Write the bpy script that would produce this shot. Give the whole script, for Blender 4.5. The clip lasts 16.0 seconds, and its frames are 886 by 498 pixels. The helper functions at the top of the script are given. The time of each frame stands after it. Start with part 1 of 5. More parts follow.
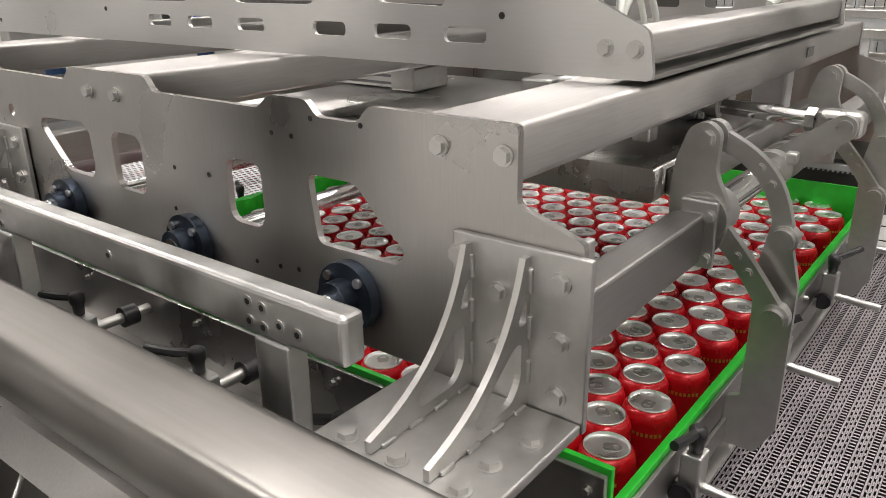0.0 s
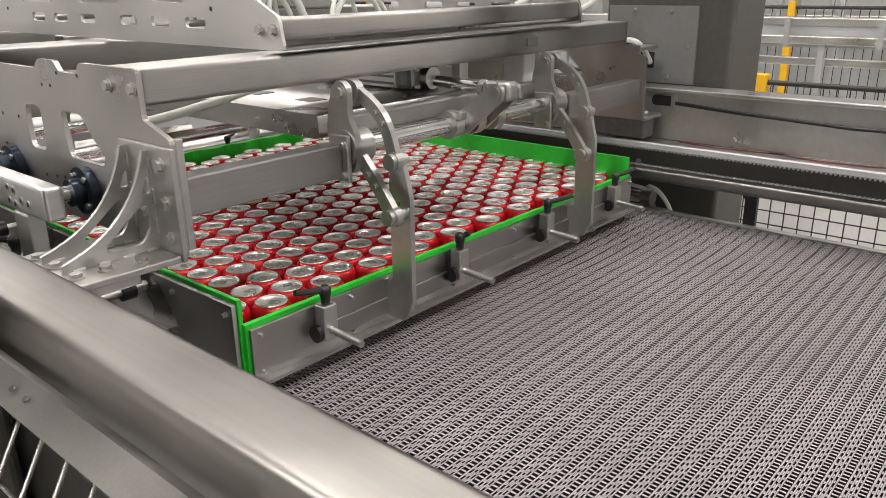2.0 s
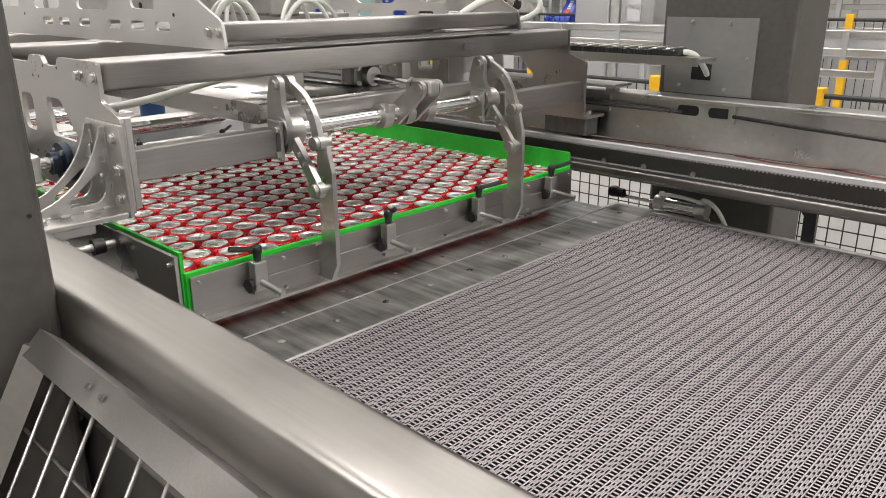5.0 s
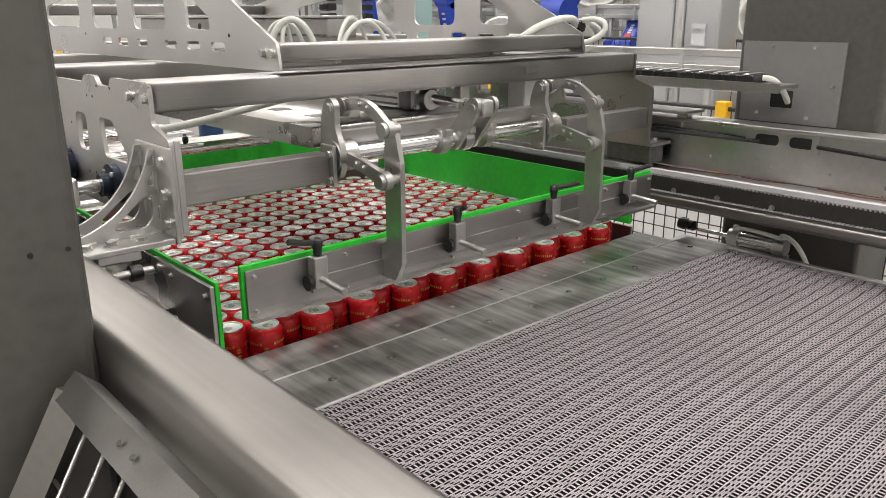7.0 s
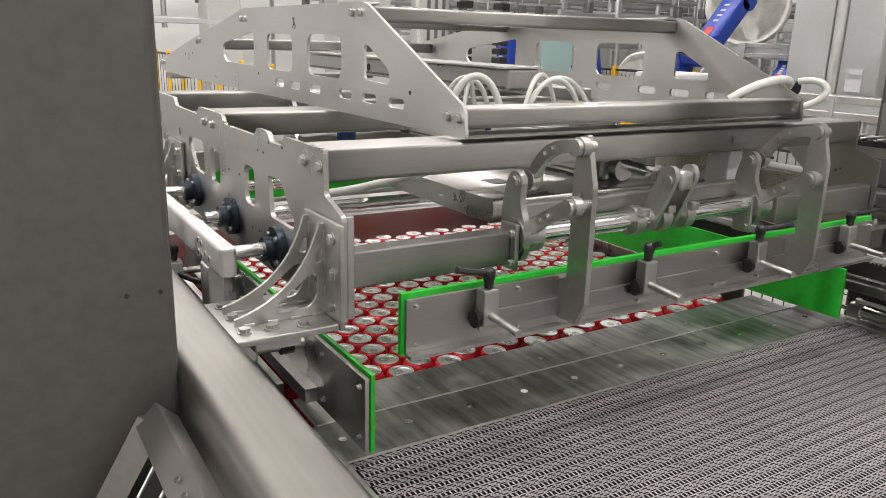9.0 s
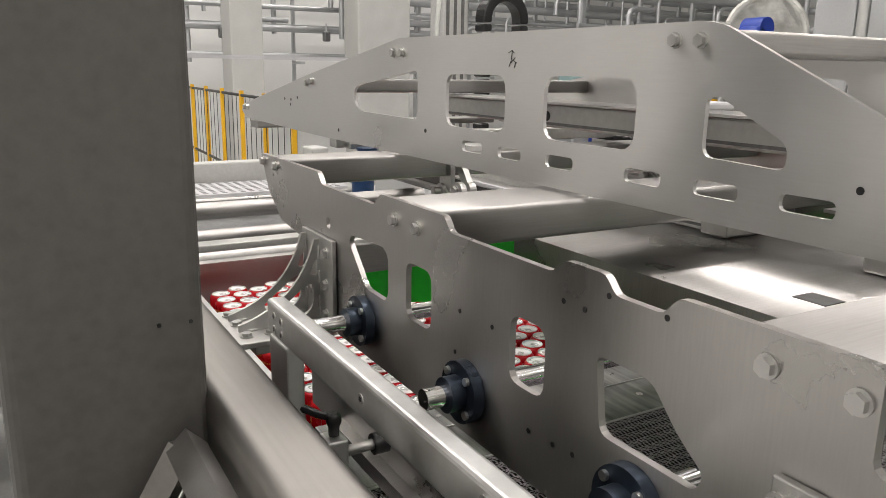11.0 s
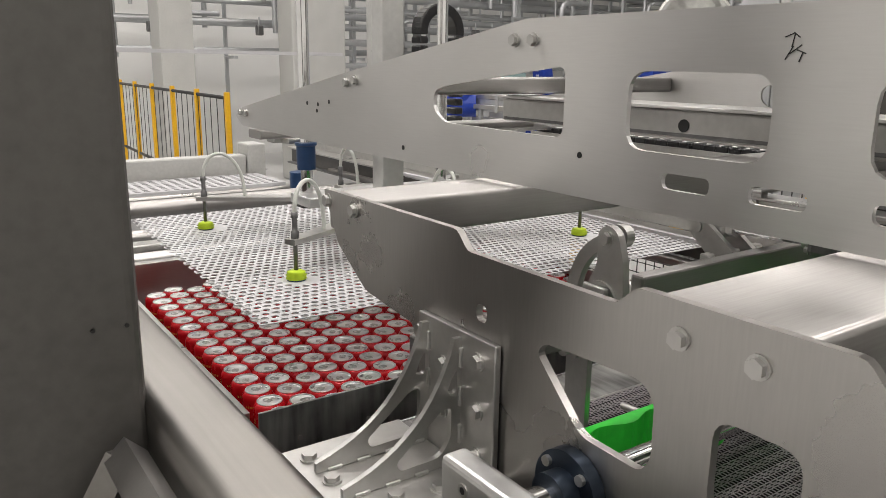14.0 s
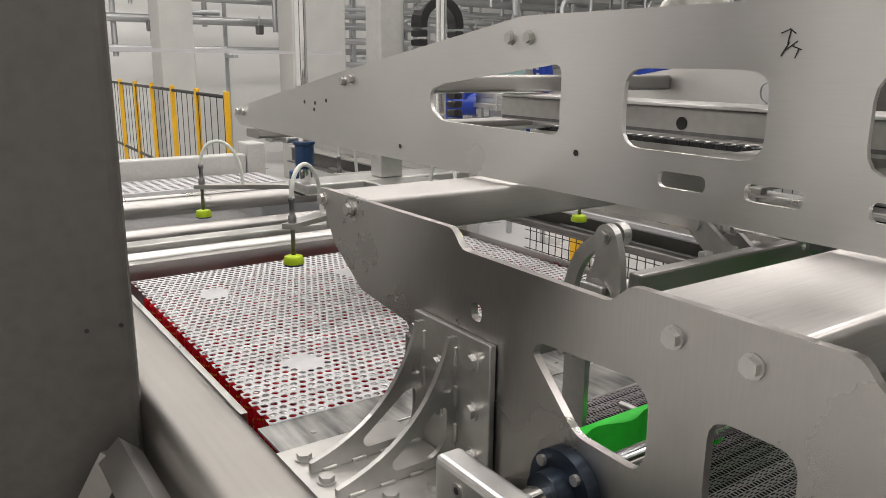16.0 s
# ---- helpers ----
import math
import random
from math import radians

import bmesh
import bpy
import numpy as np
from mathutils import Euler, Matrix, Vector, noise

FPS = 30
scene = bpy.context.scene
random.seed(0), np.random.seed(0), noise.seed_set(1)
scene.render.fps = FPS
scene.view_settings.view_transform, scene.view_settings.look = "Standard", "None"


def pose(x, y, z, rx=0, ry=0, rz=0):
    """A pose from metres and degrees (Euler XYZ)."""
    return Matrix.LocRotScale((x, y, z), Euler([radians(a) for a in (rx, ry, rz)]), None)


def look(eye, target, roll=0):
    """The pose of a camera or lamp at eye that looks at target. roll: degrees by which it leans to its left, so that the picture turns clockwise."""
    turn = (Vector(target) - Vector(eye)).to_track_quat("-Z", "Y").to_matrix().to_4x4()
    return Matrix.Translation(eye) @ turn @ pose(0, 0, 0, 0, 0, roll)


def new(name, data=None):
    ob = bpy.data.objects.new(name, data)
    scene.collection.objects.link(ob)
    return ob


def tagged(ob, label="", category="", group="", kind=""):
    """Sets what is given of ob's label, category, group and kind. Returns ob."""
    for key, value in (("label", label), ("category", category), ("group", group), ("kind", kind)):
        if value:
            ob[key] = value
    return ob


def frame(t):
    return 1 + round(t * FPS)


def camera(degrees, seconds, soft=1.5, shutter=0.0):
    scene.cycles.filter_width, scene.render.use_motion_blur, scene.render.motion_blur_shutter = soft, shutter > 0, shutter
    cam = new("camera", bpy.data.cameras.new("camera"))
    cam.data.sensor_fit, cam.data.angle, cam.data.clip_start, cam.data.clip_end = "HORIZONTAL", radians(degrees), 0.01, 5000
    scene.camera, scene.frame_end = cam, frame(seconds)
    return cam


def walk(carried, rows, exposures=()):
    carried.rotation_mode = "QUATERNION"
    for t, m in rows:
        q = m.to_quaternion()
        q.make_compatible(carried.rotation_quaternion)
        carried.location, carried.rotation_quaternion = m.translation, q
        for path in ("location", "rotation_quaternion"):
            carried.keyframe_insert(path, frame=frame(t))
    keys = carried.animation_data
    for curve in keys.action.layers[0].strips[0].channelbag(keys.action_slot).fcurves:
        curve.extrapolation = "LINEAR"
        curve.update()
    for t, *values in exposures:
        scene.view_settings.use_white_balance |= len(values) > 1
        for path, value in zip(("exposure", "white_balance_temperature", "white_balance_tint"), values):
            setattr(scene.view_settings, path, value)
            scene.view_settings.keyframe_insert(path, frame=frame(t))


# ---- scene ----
cam = camera(60.4, 16.0, soft=0.85)
PATH = [
    (0, (-0.5486, -1.0374, 0.6108), (0.9314, 0.1152, -0.0815), -0.79),
    (0.5, (-0.5509, -1.0371, 0.6082), (0.9151, 0.1392, -0.0757), -0.74),
    (1, (-0.5505, -1.0319, 0.6057), (0.9030, 0.1623, -0.0721), -0.59),
    (1.5, (-0.5479, -1.0372, 0.6015), (0.8902, 0.1797, -0.0696), -0.82),
    (2, (-0.5514, -1.0341, 0.5986), (0.8742, 0.2022, -0.0663), -0.83),
    (2.5, (-0.5564, -1.0276, 0.6012), (0.8559, 0.2228, -0.0610), -0.82),
    (3, (-0.5592, -1.0289, 0.5994), (0.8418, 0.2379, -0.0568), -0.91),
    (5.5, (-0.5703, -1.0125, 0.6020), (0.7731, 0.3281, -0.0293), -0.32),
    (6, (-0.5485, -1.0140, 0.5995), (0.7726, 0.3565, -0.0138), -0.26),
    (6.5, (-0.5180, -0.9857, 0.5992), (0.7802, 0.4130, 0.0006), -0.35),
    (7, (-0.5203, -0.9350, 0.5965), (0.7571, 0.4866, 0.0082), -0.28),
    (7.5, (-0.5319, -0.8985, 0.5962), (0.7062, 0.5597, 0.0136), 0.01),
    (8, (-0.5171, -0.9070, 0.5986), (0.6504, 0.6142, 0.0306), 0.16),
    (8.5, (-0.4863, -0.9558, 0.6347), (0.6005, 0.6277, 0.0752), 1.14),
    (9, (-0.4692, -0.9878, 0.6534), (0.5479, 0.6504, 0.1211), 1.59),
    (9.5, (-0.4609, -1.0186, 0.6613), (0.4884, 0.6706, 0.1660), 1.12),
    (10, (-0.4727, -1.0210, 0.6635), (0.4719, 0.6790, 0.1954), 1.04),
    (12.5, (-0.4865, -0.9951, 0.6605), (0.5867, 0.6263, 0.1950), 0.85),
    (13, (-0.4846, -0.9998, 0.6596), (0.6072, 0.6084, 0.1929), 0.78),
    (13.5, (-0.4837, -0.9977, 0.6587), (0.6214, 0.6023, 0.1900), 0.81),
    (14, (-0.4832, -0.9972, 0.6596), (0.6290, 0.5964, 0.1877), 0.77),
    (14.5, (-0.4786, -0.9969, 0.6586), (0.6328, 0.5958, 0.1844), 0.69),
    (15, (-0.4756, -0.9978, 0.6579), (0.6345, 0.5964, 0.1815), 0.62),
    (15.5, (-0.4750, -0.9964, 0.6576), (0.6332, 0.5986, 0.1819), 0.57),
    (16, (-0.4755, -0.9984, 0.6588), (0.6332, 0.5964, 0.1836), 0.57),
]
EXPOSURE = [(0, -0.17), (3, -0.11), (8, -0.05), (9, -0.18), (9.5, -0.28), (10, -0.33), (12.5, -0.52), (16, -0.52)]
walk(cam, [(t, look(eye, target, roll)) for t, eye, target, roll in PATH], exposures=EXPOSURE)

# ---------------------------------------------------------------- world and lights
world = bpy.data.worlds.new("hall_air")
scene.world = world
world.use_nodes = True
wn = world.node_tree.nodes
wn["Background"].inputs[0].default_value = (0.75, 0.8, 0.85, 1)
wn["Background"].inputs[1].default_value = 0.25


def lamp(x, y, z, sx, sy, watts):
    data = bpy.data.lights.new("strip_light", "AREA")
    data.shape, data.size, data.size_y, data.energy = "RECTANGLE", sx, sy, watts
    data.color = (1.0, 0.94, 0.905)
    ob = new("strip_light", data)
    ob.matrix_basis = pose(x, y, z)
    return ob


FLOOR, CEIL = -1.0, 5.6
LAMPS = [(x, y) for y in (-3.4, -0.2, 3.0, 6.5, 10.0) for x in (-2.2, 1.4, 5.0)]
for lx, ly in LAMPS:
    lamp(lx, ly, CEIL - 0.16, 2.2, 0.4, 105)


# ---------------------------------------------------------------- materials
def material(name, color, rough=0.5, metal=0.0, vary=0.12, scale=8.0, bump=0.05, stretch=(1, 1, 1), grain=60.0, spec=0.5, rough_vary=0.12, aniso=None, fine_share=1.0):
    m = bpy.data.materials.new(name)
    m.use_nodes = True
    nt = m.node_tree
    b = nt.nodes["Principled BSDF"]
    b.inputs["Metallic"].default_value = metal
    b.inputs["Specular IOR Level"].default_value = spec
    if aniso:
        axis = nt.nodes.new("ShaderNodeCombineXYZ")
        axis.inputs[0].default_value, axis.inputs[1].default_value, axis.inputs[2].default_value = aniso
        nt.links.new(axis.outputs[0], b.inputs["Tangent"])
        b.inputs["Anisotropic"].default_value = 0.85
    tc = nt.nodes.new("ShaderNodeTexCoord")
    mp = nt.nodes.new("ShaderNodeMapping")
    mp.inputs["Scale"].default_value = stretch
    nt.links.new(tc.outputs["Object"], mp.inputs[0])
    big = nt.nodes.new("ShaderNodeTexNoise")
    big.inputs["Scale"].default_value = scale
    big.inputs["Detail"].default_value = 6
    nt.links.new(tc.outputs["Object"], big.inputs["Vector"])
    fine = nt.nodes.new("ShaderNodeTexNoise")
    fine.inputs["Scale"].default_value = grain
    fine.inputs["Detail"].default_value = 3
    nt.links.new(mp.outputs[0], fine.inputs["Vector"])
    mix = nt.nodes.new("ShaderNodeMath")
    mix.operation = "ADD"
    nt.links.new(big.outputs[0], mix.inputs[0])
    soft = nt.nodes.new("ShaderNodeMath")
    soft.operation = "MULTIPLY_ADD"
    soft.inputs[1].default_value, soft.inputs[2].default_value = fine_share, 0.5 - 0.5 * fine_share
    nt.links.new(fine.outputs[0], soft.inputs[0])
    nt.links.new(soft.outputs[0], mix.inputs[1])
    ramp = nt.nodes.new("ShaderNodeMapRange")
    ramp.inputs[1].default_value, ramp.inputs[2].default_value = 0.7, 1.3
    ramp.inputs[3].default_value, ramp.inputs[4].default_value = 1 - vary, 1 + vary
    nt.links.new(mix.outputs[0], ramp.inputs[0])
    col = nt.nodes.new("ShaderNodeMix")
    col.data_type, col.blend_type = "RGBA", "MULTIPLY"
    col.inputs[0].default_value = 1.0
    col.inputs[6].default_value = (*color, 1)
    nt.links.new(ramp.outputs[0], col.inputs[7])
    nt.links.new(col.outputs[2], b.inputs["Base Color"])
    rr = nt.nodes.new("ShaderNodeMapRange")
    rr.inputs[1].default_value, rr.inputs[2].default_value = 0.3, 0.7
    rr.inputs[3].default_value, rr.inputs[4].default_value = max(0.02, rough - rough_vary), min(1, rough + rough_vary)
    nt.links.new(big.outputs[0], rr.inputs[0])
    nt.links.new(rr.outputs[0], b.inputs["Roughness"])
    if bump:
        bp = nt.nodes.new("ShaderNodeBump")
        bp.inputs["Strength"].default_value, bp.inputs["Distance"].default_value = bump, 0.002
        nt.links.new(fine.outputs[0], bp.inputs["Height"])
        nt.links.new(bp.outputs[0], b.inputs["Normal"])
    return m


def glow(name, color, strength):
    m = bpy.data.materials.new(name)
    m.use_nodes = True
    b = m.node_tree.nodes["Principled BSDF"]
    b.inputs["Base Color"].default_value = (0.8, 0.8, 0.8, 1)
    b.inputs["Emission Color"].default_value = (*color, 1)
    b.inputs["Emission Strength"].default_value = strength
    return m


STEEL = material("brushed_steel", (0.50, 0.49, 0.475), 0.34, 1.0, 0.10, 5, 0.10, (3, 60, 3), 9)
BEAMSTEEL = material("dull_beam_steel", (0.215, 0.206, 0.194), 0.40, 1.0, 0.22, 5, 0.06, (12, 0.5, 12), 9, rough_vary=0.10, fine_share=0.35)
STAIN = material("red_lacquer_stain", (0.16, 0.03, 0.03), 0.5, 0.2, 0.35, 16, 0.05)
STEEL_Z = material("brushed_steel_plate", (0.43, 0.418, 0.402), 0.33, 1.0, 0.13, 4.5, 0.02, (40, 40, 3), 9, rough_vary=0.13, aniso=(0, 0, 1), fine_share=0.3)
STEEL_X = material("brushed_steel_bar", (0.38, 0.37, 0.358), 0.40, 1.0, 0.14, 6, 0.04, (2, 50, 50), 9, fine_share=0.5)
# base lighter than the side plates' steel, standing in for brighter ceiling reflections
STEEL_UP = material("smooth_rolled_steel_lit", (0.64, 0.632, 0.62), 0.37, 1.0, 0.10, 3.5, 0.015, (3, 3, 60), 9, rough_vary=0.11, aniso=(0, 0, 1), fine_share=0.25)
SATIN = material("satin_steel", (0.53, 0.525, 0.51), 0.38, 1.0, 0.08, 7, 0.05)
CHROME = material("chrome", (0.78, 0.78, 0.78), 0.10, 1.0, 0.05, 8, 0.0, rough_vary=0.04)
ALU = material("milled_aluminium", (0.66, 0.66, 0.65), 0.42, 1.0, 0.06, 20, 0.05)
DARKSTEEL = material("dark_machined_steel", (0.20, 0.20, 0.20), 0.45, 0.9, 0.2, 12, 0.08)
BLUESTEEL = material("blued_steel", (0.05, 0.065, 0.09), 0.32, 0.85, 0.2, 12, 0.02)
WORN = material("worn_transfer_steel", (0.31, 0.31, 0.30), 0.38, 0.85, 0.62, 9, 0.06, (22, 2.2, 26), 2.2, rough_vary=0.10)
PAINT = material("grey_machine_paint", (0.085, 0.081, 0.075), 0.42, 0.1, 0.14, 2.2, 0.05)
GREEN = material("green_plastic_liner", (0.02, 0.50, 0.03), 0.42, 0.0, 0.12, 9, 0.02)
BELT = material("belt_plastic", (0.27, 0.25, 0.262), 0.55, 0.0, 0.14, 10, 0.03)
# near-black for slot walls and bed: the shade inside the slots, put into colour
BELTDARK = material("belt_slot_shade", (0.012, 0.012, 0.012), 0.6, 0.0, 0.2, 10, 0.0)
BLACK = material("black_plastic", (0.012, 0.012, 0.013), 0.38, 0.0, 0.2, 20, 0.02)
RED = material("red_can_lacquer", (0.50, 0.006, 0.012), 0.24, 0.15, 0.10, 20, 0.0)
GOLD = material("gold_print", (0.60, 0.30, 0.05), 0.35, 0.5, 0.10, 20, 0.0)
CANLID = material("can_lid_aluminium", (0.88, 0.88, 0.87), 0.36, 1.0, 0.06, 40, 0.0)
SHEET = material("white_plastic_sheet", (0.50, 0.50, 0.512), 0.5, 0.0, 0.05, 5, 0.03)
HOSE = material("clear_white_hose", (0.62, 0.64, 0.60), 0.35, 0.0, 0.08, 10, 0.0)
CUP = material("lime_suction_rubber", (0.50, 0.68, 0.02), 0.5, 0.0, 0.08, 30, 0.0)
YELLOW = material("yellow_post_paint", (0.72, 0.40, 0.01), 0.45, 0.0, 0.1, 6, 0.0)
WIRE = material("black_wire_mesh", (0.03, 0.03, 0.03), 0.5, 0.2, 0.1, 10, 0.0)
WHITE = material("white_wall_paint", (0.78, 0.78, 0.76), 0.7, 0.0, 0.05, 1.2, 0.05)
FLOORM = material("pale_epoxy_floor", (0.55, 0.55, 0.54), 0.35, 0.0, 0.08, 1.5, 0.02)
GALV = material("galvanised_pipe", (0.50, 0.51, 0.52), 0.45, 0.8, 0.05, 2, 0.0)
BLUE = material("blue_robot_paint", (0.01, 0.04, 0.30), 0.4, 0.0, 0.08, 6, 0.0)
BAG = material("clear_film_wrap", (0.62, 0.62, 0.58), 0.35, 0.0, 0.2, 8, 0.4, grain=14)
TINT = material("green_tinted_glass", (0.30, 0.42, 0.40), 0.12, 0.0, 0.03, 4, 0.0)
LAMPGLOW = glow("lamp_diffuser", (1, 0.96, 0.92), 7.0)
PANEL = material("flat_grey_panel", (0.24, 0.24, 0.24), 0.5, 0.4, 0.06, 4, 0.03)
MOTORBLUE = material("blue_motor_paint", (0.016, 0.05, 0.13), 0.4, 0.2, 0.1, 20, 0.0)
CONCRETE = material("cast_grey_panel", (0.44, 0.44, 0.42), 0.6, 0.0, 0.08, 4, 0.05)


# ---------------------------------------------------------------- mesh tools
def box(bm, x0, x1, y0, y1, z0, z1, bevel=0.0, seg=2):
    r = bmesh.ops.create_cube(bm, size=1)
    vs = r["verts"]
    bmesh.ops.transform(bm, matrix=Matrix.LocRotScale(((x0 + x1) / 2, (y0 + y1) / 2, (z0 + z1) / 2), None, (x1 - x0, y1 - y0, z1 - z0)), verts=vs)
    if bevel:
        es = list({e for v in vs for e in v.link_edges})
        bmesh.ops.bevel(bm, geom=es, offset=bevel, segments=seg, profile=0.5, affect="EDGES")
    return bm


def B(*a, **k):
    return box(bmesh.new(), *a, **k)


def cyl(bm, p0, p1, r0, r1=None, seg=20, cap=True):
    p0, p1 = Vector(p0), Vector(p1)
    d = p1 - p0
    m = Matrix.Translation((p0 + p1) / 2) @ d.to_track_quat("Z", "Y").to_matrix().to_4x4()
    bmesh.ops.create_cone(bm, cap_ends=cap, segments=seg, radius1=r0, radius2=r0 if r1 is None else r1, depth=d.length, matrix=m)
    return bm


def C(*a, **k):
    return cyl(bmesh.new(), *a, **k)


def lathe(bm, profile, seg=24, m=None):
    rings = []
    for r, z in profile:
        rings.append([bm.verts.new((r * math.cos(2 * math.pi * i / seg), r * math.sin(2 * math.pi * i / seg), z)) for i in range(seg)])
    for a, b in zip(rings, rings[1:]):
        for i in range(seg):
            f = bm.faces.new((a[i], a[(i + 1) % seg], b[(i + 1) % seg], b[i]))
            f.smooth = True
    bm.faces.new(list(reversed(rings[0])))
    bm.faces.new(rings[-1])
    if m is not None:
        bmesh.ops.transform(bm, matrix=m, verts=[v for ring in rings for v in ring])
    return bm


def tube(bm, pts, r, seg=10):
    pts = [Vector(p) for p in pts]
    rings = []
    for i, p in enumerate(pts):
        t = (pts[min(i + 1, len(pts) - 1)] - pts[max(i - 1, 0)]).normalized()
        q = t.to_track_quat("Z", "Y")
        rings.append([bm.verts.new(p + q @ Vector((r * math.cos(2 * math.pi * k / seg), r * math.sin(2 * math.pi * k / seg), 0))) for k in range(seg)])
    for a, b in zip(rings, rings[1:]):
        best = min(range(seg), key=lambda s: sum((a[k].co - b[(k + s) % seg].co).length for k in range(0, seg, 3)))
        for k in range(seg):
            f = bm.faces.new((a[k], a[(k + 1) % seg], b[(k + 1 + best) % seg], b[(k + best) % seg]))
            f.smooth = True
    bm.faces.new(list(reversed(rings[0])))
    bm.faces.new(rings[-1])
    return bm


def bez(p0, p1, p2, p3, n=12):
    p0, p1, p2, p3 = map(Vector, (p0, p1, p2, p3))
    return [p0 * (1 - t) ** 3 + p1 * 3 * t * (1 - t) ** 2 + p2 * 3 * t * t * (1 - t) + p3 * t ** 3 for t in (i / n for i in range(n + 1))]


def rounded(poly, r, n=4):
    out = []
    k = len(poly)
    for i in range(k):
        a, b, c = Vector(poly[i - 1]), Vector(poly[i]), Vector(poly[(i + 1) % k])
        u, v = (a - b), (c - b)
        d = min(r, u.length * 0.45, v.length * 0.45)
        s, e = b + u.normalized() * d, b + v.normalized() * d
        for j in range(n + 1):
            t = j / n
            out.append(tuple(s * (1 - t) ** 2 + b * 2 * t * (1 - t) + e * t * t))
    return out


def rrect(a0, a1, b0, b1, r, n=4):
    return rounded([(a0, b0), (a1, b0), (a1, b1), (a0, b1)], r, n)


def sheet_cut(outline, holes, lo, hi, axis="x"):
    """A flat plate with openings, between lo and hi along the axis; the outline's two numbers are the other axes in order."""
    bm = bmesh.new()
    edges = []

    def put(p):
        return {"x": (lo, p[0], p[1]), "y": (p[0], lo, p[1]), "z": (p[0], p[1], lo)}[axis]

    for loop in (outline, *holes):
        vs = [bm.verts.new(put(p)) for p in loop]
        edges += [bm.edges.new((vs[i], vs[(i + 1) % len(vs)])) for i in range(len(vs))]
    bmesh.ops.triangle_fill(bm, use_beauty=True, use_dissolve=False, edges=edges)
    r = bmesh.ops.extrude_face_region(bm, geom=bm.faces[:])
    shift = {"x": (hi - lo, 0, 0), "y": (0, hi - lo, 0), "z": (0, 0, hi - lo)}[axis]
    bmesh.ops.translate(bm, vec=shift, verts=[g for g in r["geom"] if isinstance(g, bmesh.types.BMVert)])
    bmesh.ops.recalc_face_normals(bm, faces=bm.faces[:])
    return bm


def mesh_of(bm, mats, smooth=False):
    if smooth:
        for f in bm.faces:
            f.smooth = True
    me = bpy.data.meshes.new("m")
    bm.to_mesh(me)
    bm.free()
    for m in (mats if isinstance(mats, (list, tuple)) else [mats]):
        me.materials.append(m)
    if smooth:
        me.set_sharp_from_angle(angle=radians(40))
    return me


def part(name, bm, mat, parent=None, label="", at=None, smooth=False):
    ob = new(name, mesh_of(bm, mat, smooth))
    if parent is not None:
        ob.parent = parent
    if at is not None:
        ob.matrix_basis = at
    if label:
        ob["label"] = label
    return ob


def thing(name, label, category, at=None, group="", kind=""):
    ob = new(name)
    ob.empty_display_size = 0.05
    if at is not None:
        ob.matrix_basis = at
    return tagged(ob, label, category, group, kind)


def setting(name, bm, mat, label, category, smooth=False):
    return tagged(part(name, bm, mat, smooth=smooth), label, category, kind="structure")


def bolt(bm, p, axis, r=0.009, h=0.007):
    p, a = Vector(p), Vector(axis).normalized()
    cyl(bm, p, p + a * 0.0018, r * 1.25, seg=16)
    cyl(bm, p + a * 0.0018, p + a * h, r, seg=6)
    return bm


BOLTS = {}


def bolt_part(p, axis, parent, r=0.009, name="bolt"):
    key = (tuple(axis), r)
    if key not in BOLTS:
        BOLTS[key] = mesh_of(bolt(bmesh.new(), (0, 0, 0), axis, r), SATIN)
    ob = new(name, BOLTS[key])
    ob.parent = parent
    ob.location = p
    return ob

# ---------------------------------------------------------------- hall: floor, walls, ceiling
setting("floor", B(-7, 14, -7, 12.75, FLOOR - 0.1, FLOOR), FLOORM, "pale grey epoxy factory floor", "floor")
setting("ceiling", B(-7, 14, -7, 12.75, CEIL, CEIL + 0.15), WHITE, "white painted hall ceiling", "ceiling")
setting("wall_north", B(-7, 14, 12.6, 12.75, FLOOR, CEIL), WHITE, "white painted hall wall", "wall")
setting("wall_south", B(-7, 14, -7, -6.85, FLOOR, CEIL), WHITE, "white painted hall wall", "wall")
setting("wall_east", B(13.85, 14, -6.85, 12.6, FLOOR, CEIL), WHITE, "white painted hall wall", "wall")
setting("wall_west", B(-7, -6.85, -6.85, 12.6, FLOOR, CEIL), WHITE, "white painted hall wall", "wall")
for lx, ly in LAMPS:
    fx = thing("ceiling_light", "long white strip light under the hall ceiling", "ceiling light", pose(lx, ly, CEIL), "hall lights")
    part("housing", B(-1.15, 1.15, -0.2, 0.2, -0.10, 0), WHITE, fx)
    part("diffuser", B(-1.12, 1.12, -0.16, 0.16, -0.13, -0.10), LAMPGLOW, fx)

# ---------------------------------------------------------------- belt conveyor
BW0, BW1 = -0.02, 1.325
belt = thing("conveyor_belt", "grey modular plastic conveyor belt with slotted links", "conveyor belt")
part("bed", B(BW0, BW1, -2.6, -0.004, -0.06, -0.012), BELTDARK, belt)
row_bm = bmesh.new()
P = 0.0254
nx = int((BW1 - BW0) / 0.0127)


